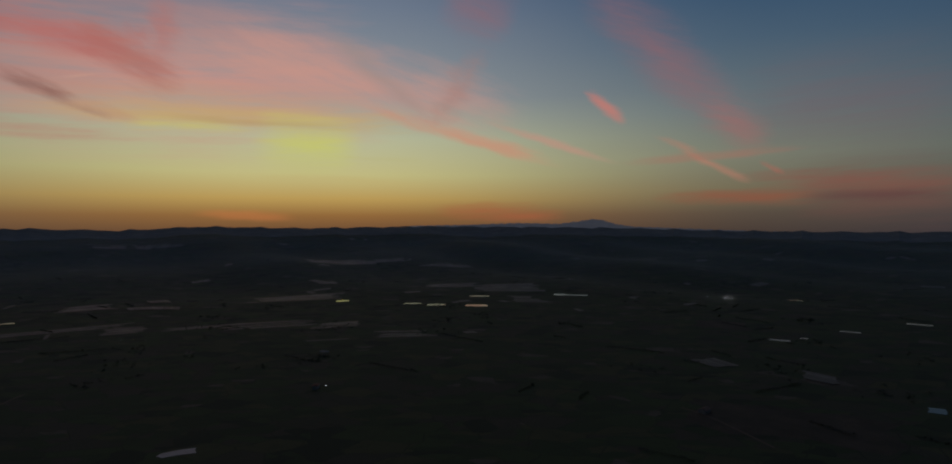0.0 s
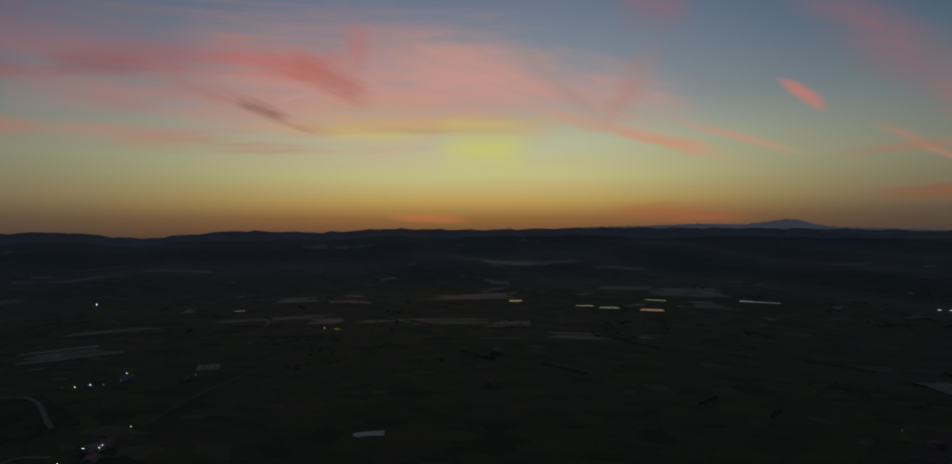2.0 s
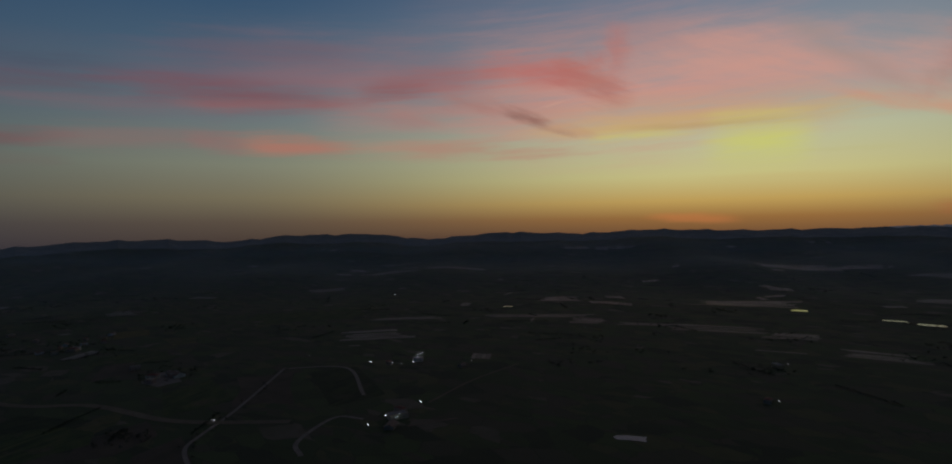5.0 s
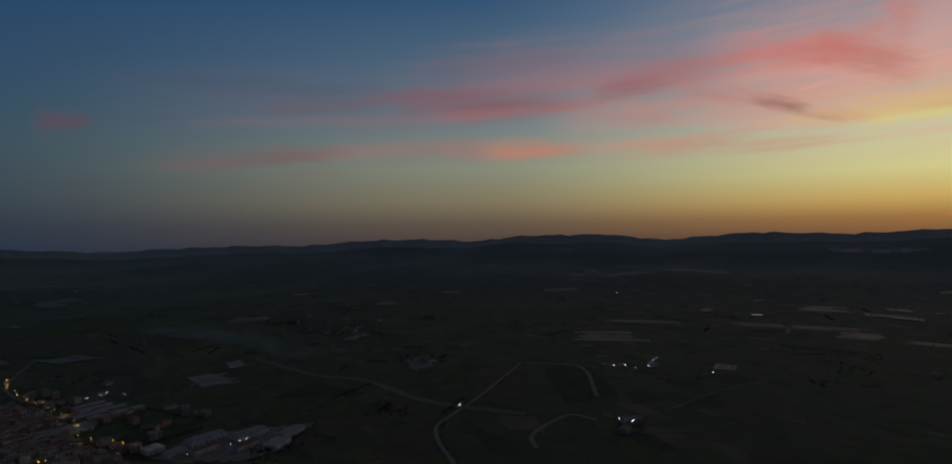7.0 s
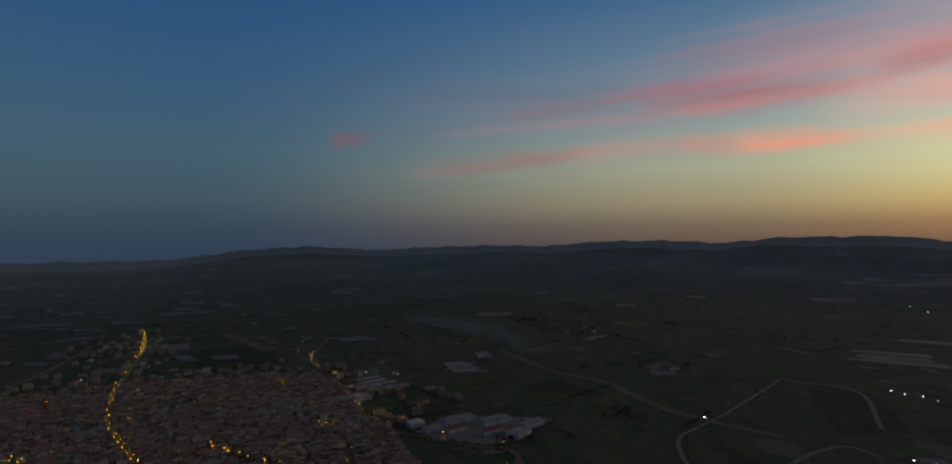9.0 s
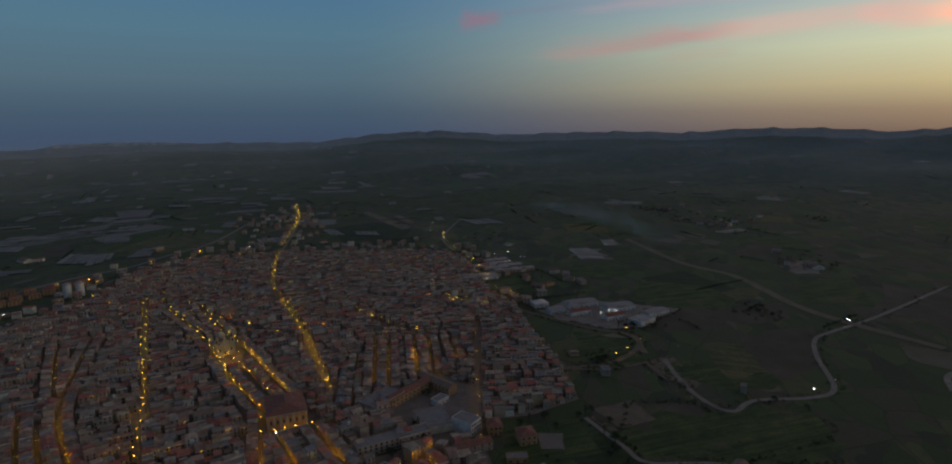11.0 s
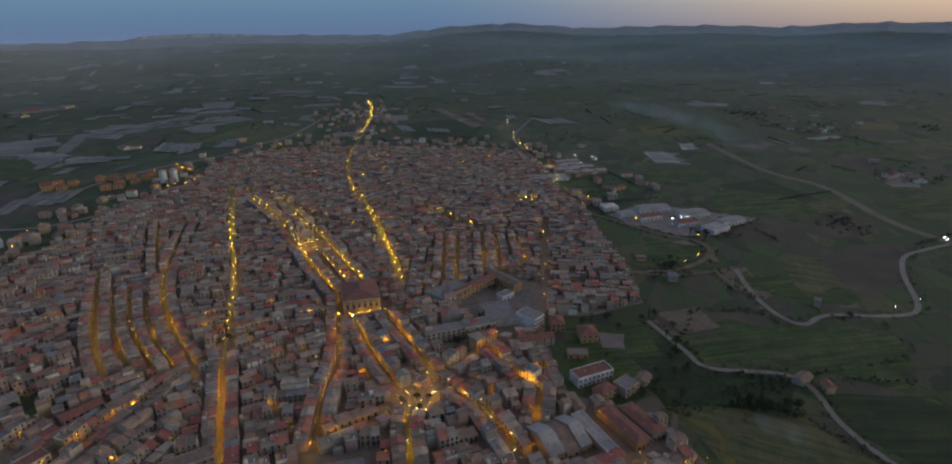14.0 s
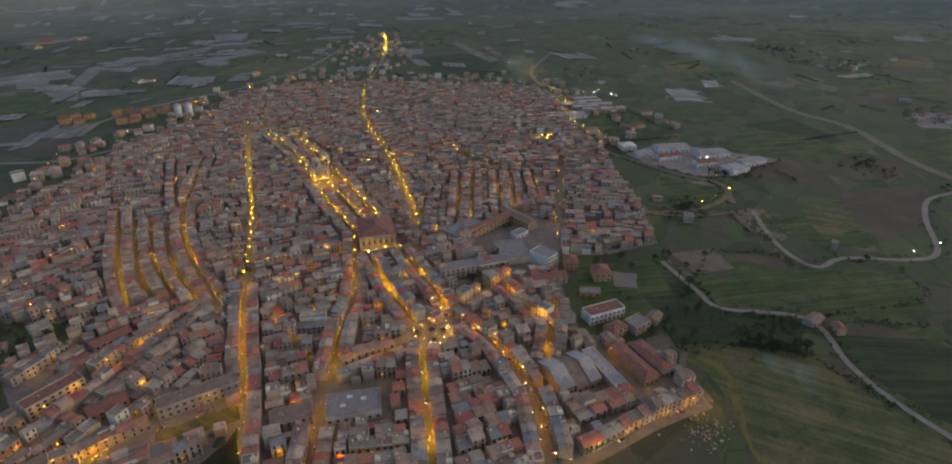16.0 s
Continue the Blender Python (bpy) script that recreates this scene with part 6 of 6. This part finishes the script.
TREE_SPOTS = [(-406, 77), (-404, 84), (-403, 90), (-404, 96), (-405, 104), (-422, 46), (-476, 9), (-470, 3), (-482, 14), (-525, 176), (-520, 170), (-366, 22), (-372, 16), (-360, 34),
              (-352, 30), (-345, 38), (-356, 8), (-398, -12), (-404, -20), (-447, -45), (-455, -38), (-460, -25), (-452, -15), (-310, -140), (-303, -148), (-314, -133), (-300, -134),
              (-700, 50), (-705, 58), (-712, 68), (-718, 76), (-728, 90), (-736, 97), (-600, 30), (-612, 35), (-590, 22), (-165, -205), (-172, -200), (-180, -205), (-158, -198),
              (-176, -209), (-150, -204), (-385, -135), (-380, -130), (-390, -140), (-376, -126), (-398, -146), (-405, -154), (-430, -128), (-424, -124), (-418, -121), (-412, -118),
              (-436, -133), (-332, -322), (-338, -318), (-345, -326), (-780, -478), (-790, -484), (-800, -478), (-788, -470), (-492, -140), (-488, -134), (-497, -136)]
r = random.Random(21)
for i in range(30):      # grove by the lane
    u, v = r.random(), r.random()
    TREE_SPOTS.append((-362 - 14 * u, 64 + 44 * v + 6 * u))
for i in range(16):      # hedges and gardens at the edge
    TREE_SPOTS.append((-360 - r.random() * 110, 14 + r.random() * 26))
for i in range(26):
    TREE_SPOTS.append((-205 + r.uniform(-18, 14), -415 + r.uniform(-28, 28)))
protos = {}
for n, (x, y) in enumerate(TREE_SPOTS):
    k = (0, 1, 0, 1, 1, 0, 2)[n % 7]
    m = Matrix.Translation((x, y, 0.0)) @ Matrix.Rotation(n * 2.4, 4, "Z")
    if k in protos:
        ob = copy_thing(protos[k], m)
    else:
        label, (wood, crown) = TREE_KINDS[k]
        ob = protos[k] = tagged(new("tree"), label, "tree", "trees")
        part("trunk", wood, M_BARK, ob)
        part("crown", crown, M_LEAF, ob)
        ob.matrix_basis = m
    z = .75 + .5 * ((n * .618) % 1)
    ob.scale = (z, z, z * (.9 + .2 * ((n * .37) % 1)))

# hedgerows and far woods
wood_soup = Soup()
r = random.Random(31)


def clump(x, y, size, leaves):
    z0 = land(x, y)
    for i in range(leaves):
        a, q = r.uniform(0, 6.283), r.random() ** .5 * size
        c = Vector((x + math.cos(a) * q, y + math.sin(a) * q, z0 + r.uniform(.2, 1) * size * .9))
        k = size * r.uniform(.25, .5)
        pts = [tuple(c + Vector((r.uniform(-1, 1), r.uniform(-1, 1), r.uniform(-.7, .7))) * k) for _ in range(5)]
        wood_soup.shape(pts, [(0, 1, 2), (0, 2, 3), (0, 3, 4), (1, 4, 2)])


def in_town(x, y):
    i, j = int((x - X0) / CELL), int((y - Y0) / CELL)
    return (0 <= i < NX and 0 <= j < NY and bool(inside(TOWN_EDGE, np.array([x]), np.array([y]))[0]))


for i in range(640):
    a, dist = radians(r.uniform(-50, 165)), 330 + 4100 * r.random() ** 1.3
    x, y = -dist * math.sin(a), dist * math.cos(a)
    if in_town(x, y) or math.hypot(x + 430, y - 90) < 130 or dist < 1000 and r.random() < .75:
        continue
    if r.random() < .6 or dist < 900:
        turn, n = r.choice((.5, 2.06, .96, 2.5)) + r.gauss(0, .12), r.randint(6, 26)
        for k in range(n):
            px, py = x + math.cos(turn) * k * 4.5 + r.uniform(-1, 1), y + math.sin(turn) * k * 4.5 + r.uniform(-1, 1)
            if not in_town(px, py):
                clump(px, py, r.uniform(2.0, 3.6), 8)
    else:
        for k in range(r.randint(5, 22)):
            px, py = x + r.gauss(0, 16 + dist * .006), y + r.gauss(0, 16 + dist * .006)
            if not in_town(px, py):
                clump(px, py, r.uniform(2.2, 4.5), 9)
for x, y, w, n in ((-795, 232, 22, 34), (-715, 78, 16, 22), (-1730, 200, 40, 40), (-1690, 240, 40, 30), (-600, 30, 16, 16), (-640, -62, 14, 10), (-1515, 355, 55, 30), (-1085, 372, 22, 14), (-880, -70, 30, 16)):
    for k in range(n):
        clump(x + r.gauss(0, w), y + r.gauss(0, w * .7), r.uniform(2.4, 4.4), 9)
HEDGES = [(ROAD_LINES[0][2], 5.5, .55), (ROAD_LINES[1][2], 6, .22), (ROAD_LINES[3][2], 6.5, .5), ([(-401, 138), (-417, 137), (-434, 199)], 1, .6), ([(-428, 27), (-469, 41), (-505, 46)], 1, .5),
          ([(-346, 25), (-365, 61), (-370, 107), (-326, 152)], 2, .8), ([(-378, 64), (-392, 80), (-398, 112)], 2, .9), ([(-523, 202), (-474, 206), (-420, 122)], 1, .4), ([(-505, 46), (-513, 107), (-488, 114)], 1, .5),
          ([(-599, 71), (-560, 88), (-544, 113)], 3, .8), ([(-690, 60), (-740, 96), (-792, 134)], 5, .8), ([(-616, 35), (-590, 20), (-560, 12)], 2, .7)]
for pts, off, chance in HEDGES:
    line = smooth_line(pts, 4.0)
    for a, b in zip(line, line[1:]):
        for side in (-1, 1):
            if r.random() < chance:
                t = (b - a).normalized()
                clump(a.x - t.y * side * off + r.gauss(0, 1.2), a.y + t.x * side * off + r.gauss(0, 1.2), r.uniform(1.2, 2.8), 9)
for i in range(9):       # orchard in rows between the lane and the sheds
    for k in range(11):
        if r.random() < .8:
            clump(-372 - 4.5 * i + r.gauss(0, .7) - 0.8 * k, 48 + 6 * k + r.gauss(0, .7), r.uniform(1.0, 1.7), 7)
for x, y in GARDENS:
    if r.random() < .7:
        for k in range(2):
            clump(x + r.uniform(-2, 2), y + r.uniform(-2, 2), r.uniform(1.6, 2.8), 9)
mesh_object("hedgerow_trees", wood_soup, M_LEAF, kind="stuff", label="dark hedgerow trees and small woods over the farmland", category="trees")

# scattered strips of crop covers farther out, most of them on the plain behind the town
far = Soup()
for i in range(340):
    behind = i >= 100
    a, dist = radians(r.gauss(132, 14) if behind else r.uniform(-45, 160)), 950 + 3500 * r.random() ** (1.1 if behind else .8)
    x, y = -dist * math.sin(a), dist * math.cos(a)
    if any(in_town(x + u, y + v) for u in (-90, 0, 90) for v in (-90, 0, 90)):
        continue
    turn, n = r.choice((.5, .62, 2.05, 2.2)) + r.gauss(0, .1), r.randint(1, 6)
    w, d, skew = r.uniform(22, 90), r.uniform(6, 13), r.uniform(-.5, .5)
    for k in range(n):
        off, u0, u1 = k * d * 1.12, -w / 2 * r.uniform(.8, 1.05), w / 2 * r.uniform(.8, 1.05)
        quad = []
        for u, v in ((u0, off), (u1, off), (u1, off + d), (u0, off + d)):
            u += skew * v
            px, py = x + u * math.cos(turn) - v * math.sin(turn), y + u * math.sin(turn) + v * math.cos(turn)
            quad.append((px, py, land(px, py) + (1.8 if dist > 1800 else .95) + .006 * (i % 150) + .002 * k))
        far.poly(quad)
mesh_object("crop_cover_strips", far, M_PLASTIC, kind="stuff", label="scattered pale strips of plastic crop covers", category="fields")

# ---- cars ----
CAR_PAINT = mottled("car_paint", [(0.0, (0.55, 0.55, 0.55, 1)), (0.3, (0.08, 0.08, 0.09, 1)), (0.5, (0.25, 0.26, 0.28, 1)), (0.7, (0.35, 0.04, 0.03, 1)), (0.85, (0.05, 0.08, 0.20, 1))], 0.3, "object", bump=0)
M_TYRE = plain("tyre_rubber", (0.03, 0.03, 0.03), 0.8)
M_HEAD = glowing("headlight", (1.0, 0.92, 0.75), 2.0)
car = tagged(new("car"), "small parked hatchback on a town street", "car", "cars on the streets")
s = Soup()
s.shape([(-2, -.82, .3), (2, -.82, .3), (2, .82, .3), (-2, .82, .3), (-2.05, -.8, .85), (2.05, -.78, .75), (2.05, .78, .75), (-2.05, .8, .85)], BOX)
part("body", s, CAR_PAINT, car)
s = Soup()
s.shape([(-1.9, -.76, .85), (1.0, -.76, .82), (1.0, .76, .82), (-1.9, .76, .85), (-1.5, -.62, 1.45), (.3, -.62, 1.45), (.3, .62, 1.45), (-1.5, .62, 1.45)], BOX)
part("cabin", s, M_PANE, car, "dark glass cabin")
part("roof_panel", boxed(-1.5, .3, -.62, .62, 1.45, 1.5), CAR_PAINT, car)
for px in (-1.25, 1.3):
    for py in (-.84, .84):
        s = Soup()
        tube(s, (px, py - .1, .31), (px, py + .1, .31), .31, .31, 10)
        part("wheel", s, M_TYRE, car)
for py in (-.55, .55):
    part("headlight", boxed(2.0, 2.08, py - .16, py + .16, .55, .7), M_HEAD, car, "lit white headlight")
    part("tail_light", boxed(-2.1, -2.03, py - .16, py + .16, .6, .75), M_RED, car, "red tail light")
spots, r = [], random.Random(8)
for index, step, side in ((17, 13, 1), (17, 19, -1), (14, 30, 1), (18, 26, -1), (1, 34, 1), (20, 45, 1), (22, 21, -1), (19, 24, 1)):
    line, width, lined = STREETS[index]
    run = r.uniform(0, step)
    for a, b in zip(line, line[1:]):
        run += (b - a).length
        if run > step:
            run = r.uniform(-5, 5)
            t = (b - a).normalized()
            spots.append((b.x - t.y * side * (width / 2 - 1.3), b.y + t.x * side * (width / 2 - 1.3), math.atan2(t.y, t.x) + (0 if side < 0 else math.pi)))
for n, (x, y, a) in enumerate(spots):
    m = Matrix.Translation((x, y, .16)) @ Matrix.Rotation(a, 4, "Z")
    if n == 0:
        car.matrix_basis = m
    else:
        copy_thing(car, m)

# ---- smoke from a field fire: thin drifting veils ----
m, g, p = material("thin_smoke")
clear = g.nodes.new("ShaderNodeBsdfTransparent")
veil = g.nodes.new("ShaderNodeBsdfDiffuse")
veil.inputs["Color"].default_value = (0.64, 0.64, 0.58, 1)
blend = g.nodes.new("ShaderNodeMixShader")
uv = g.nodes.new("ShaderNodeTexCoord").outputs["UV"]
co = g.nodes.new("ShaderNodeTexCoord").outputs["Object"]
split = g.nodes.new("ShaderNodeSeparateXYZ")
g.put(split.inputs[0], uv)
along, up = split.outputs[0], split.outputs[1]
edge = g.math("MULTIPLY", g.math("MULTIPLY", g.remap(along, 0.0, 0.08, 0, 1), g.remap(along, 1.0, 0.45, 0, 1)), g.math("MULTIPLY", g.remap(up, 0.0, 0.35, 0, 1), g.remap(up, 1.0, 0.5, 0, 1)))
wisp = g.remap(g.noise(g.vec("MULTIPLY", co, (1, 1, 2.4)), 0.022, 5, 0.62), 0.34, 0.68, 0.0, 0.27)
g.put(blend.inputs[0], g.math("MULTIPLY", edge, wisp))
g.links.new(clear.outputs[0], blend.inputs[1])
g.links.new(veil.outputs[0], blend.inputs[2])
g.links.new(blend.outputs[0], g.nodes["Material Output"].inputs["Surface"])
M_SMOKE = m


def drift(x0, y0, dx, dy, sway, low, tall_m, veils):
    """Thin smoke that leaves (x0, y0) and drifts by (dx, dy)."""
    me = bpy.data.meshes.new("smoke")
    sm = bmesh.new()
    layer = sm.loops.layers.uv.new("UVMap")
    for k in range(veils):
        rows = []
        for i in range(41):
            t = i / 40
            x, y = x0 + dx * t + sway * (math.sin(t * 7 + k) + .45 * k), y0 + dy * t + sway * (.85 * math.sin(t * 5 + 2 * k) - .5 * k)
            tall = low + tall_m * math.sin(min(1, t * 1.6) * 1.57) * (1 - .4 * t)
            rows.append([sm.verts.new((x + .35 * sway * math.sin(j * 1.3 + i * .4 + k), y + .23 * sway * math.cos(j + i * .5), land(x, y) + 1 + tall * j / 6)) for j in range(7)])
        for i in range(40):
            for j in range(6):
                f = sm.faces.new((rows[i][j], rows[i + 1][j], rows[i + 1][j + 1], rows[i][j + 1]))
                f.smooth = True
                for loop, (a, c) in zip(f.loops, ((i, j), (i + 1, j), (i + 1, j + 1), (i, j + 1))):
                    loop[layer].uv = (a / 40, c / 6)
    sm.to_mesh(me)
    sm.free()
    me.materials.append(M_SMOKE)
    ob = tagged(new("smoke", me), "thin pale drift of smoke from a field fire", "smoke", kind="stuff")
    ob.visible_shadow = False


drift(-1740, -110, 640, 350, 26, 26, 34, 3)
drift(-352, 76, 46, 40, 8, 12, 16, 1)
# stand-in for evening haze over the plain: blue see-through sheets, ring behind ring
m, g, p = material("haze_stand_in_sheet")
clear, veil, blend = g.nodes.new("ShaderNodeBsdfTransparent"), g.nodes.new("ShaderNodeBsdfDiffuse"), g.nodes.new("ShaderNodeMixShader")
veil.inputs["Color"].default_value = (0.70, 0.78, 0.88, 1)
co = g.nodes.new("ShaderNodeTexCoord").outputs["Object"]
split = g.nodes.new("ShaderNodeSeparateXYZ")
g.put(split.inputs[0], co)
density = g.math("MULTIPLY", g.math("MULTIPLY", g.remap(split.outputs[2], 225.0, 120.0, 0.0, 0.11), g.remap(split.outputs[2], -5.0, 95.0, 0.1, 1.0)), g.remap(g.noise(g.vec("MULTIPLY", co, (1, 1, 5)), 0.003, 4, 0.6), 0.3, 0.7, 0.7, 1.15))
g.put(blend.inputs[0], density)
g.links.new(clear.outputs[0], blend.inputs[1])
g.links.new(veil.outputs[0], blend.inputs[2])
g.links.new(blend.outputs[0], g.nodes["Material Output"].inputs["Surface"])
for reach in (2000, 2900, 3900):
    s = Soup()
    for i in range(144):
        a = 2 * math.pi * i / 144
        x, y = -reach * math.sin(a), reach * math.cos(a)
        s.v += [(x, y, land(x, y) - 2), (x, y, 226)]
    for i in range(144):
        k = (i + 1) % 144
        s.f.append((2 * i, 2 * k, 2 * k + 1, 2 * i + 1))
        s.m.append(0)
    ob = mesh_object("haze", s, m, kind="stuff", label="thin blue see-through ring sheet imitating evening haze over the plain", category="haze")
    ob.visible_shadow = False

# heaps of rubble and scrap
r = random.Random(4)
for cx, cy, sx, sy, count, label in ((-277, 42, 9, 8, 120, "pale heap of rubble beside the edge road"), (-580, 98, 20, 11, 160, "grey heaps of scrap in a dirt yard")):
    s = Soup()
    for i in range(count):
        x, y, k = cx + r.gauss(0, sx), cy + r.gauss(0, sy), r.uniform(.3, 1.3)
        pts = [(x + r.uniform(-k, k), y + r.uniform(-k, k), r.uniform(0, k)) for _ in range(6)]
        s.shape(pts, [(0, 1, 2), (0, 2, 3), (0, 3, 4), (1, 2, 5), (3, 4, 5)])
    mesh_object("rubble", s, M_STONE, kind="stuff", label=label, category="rubble")
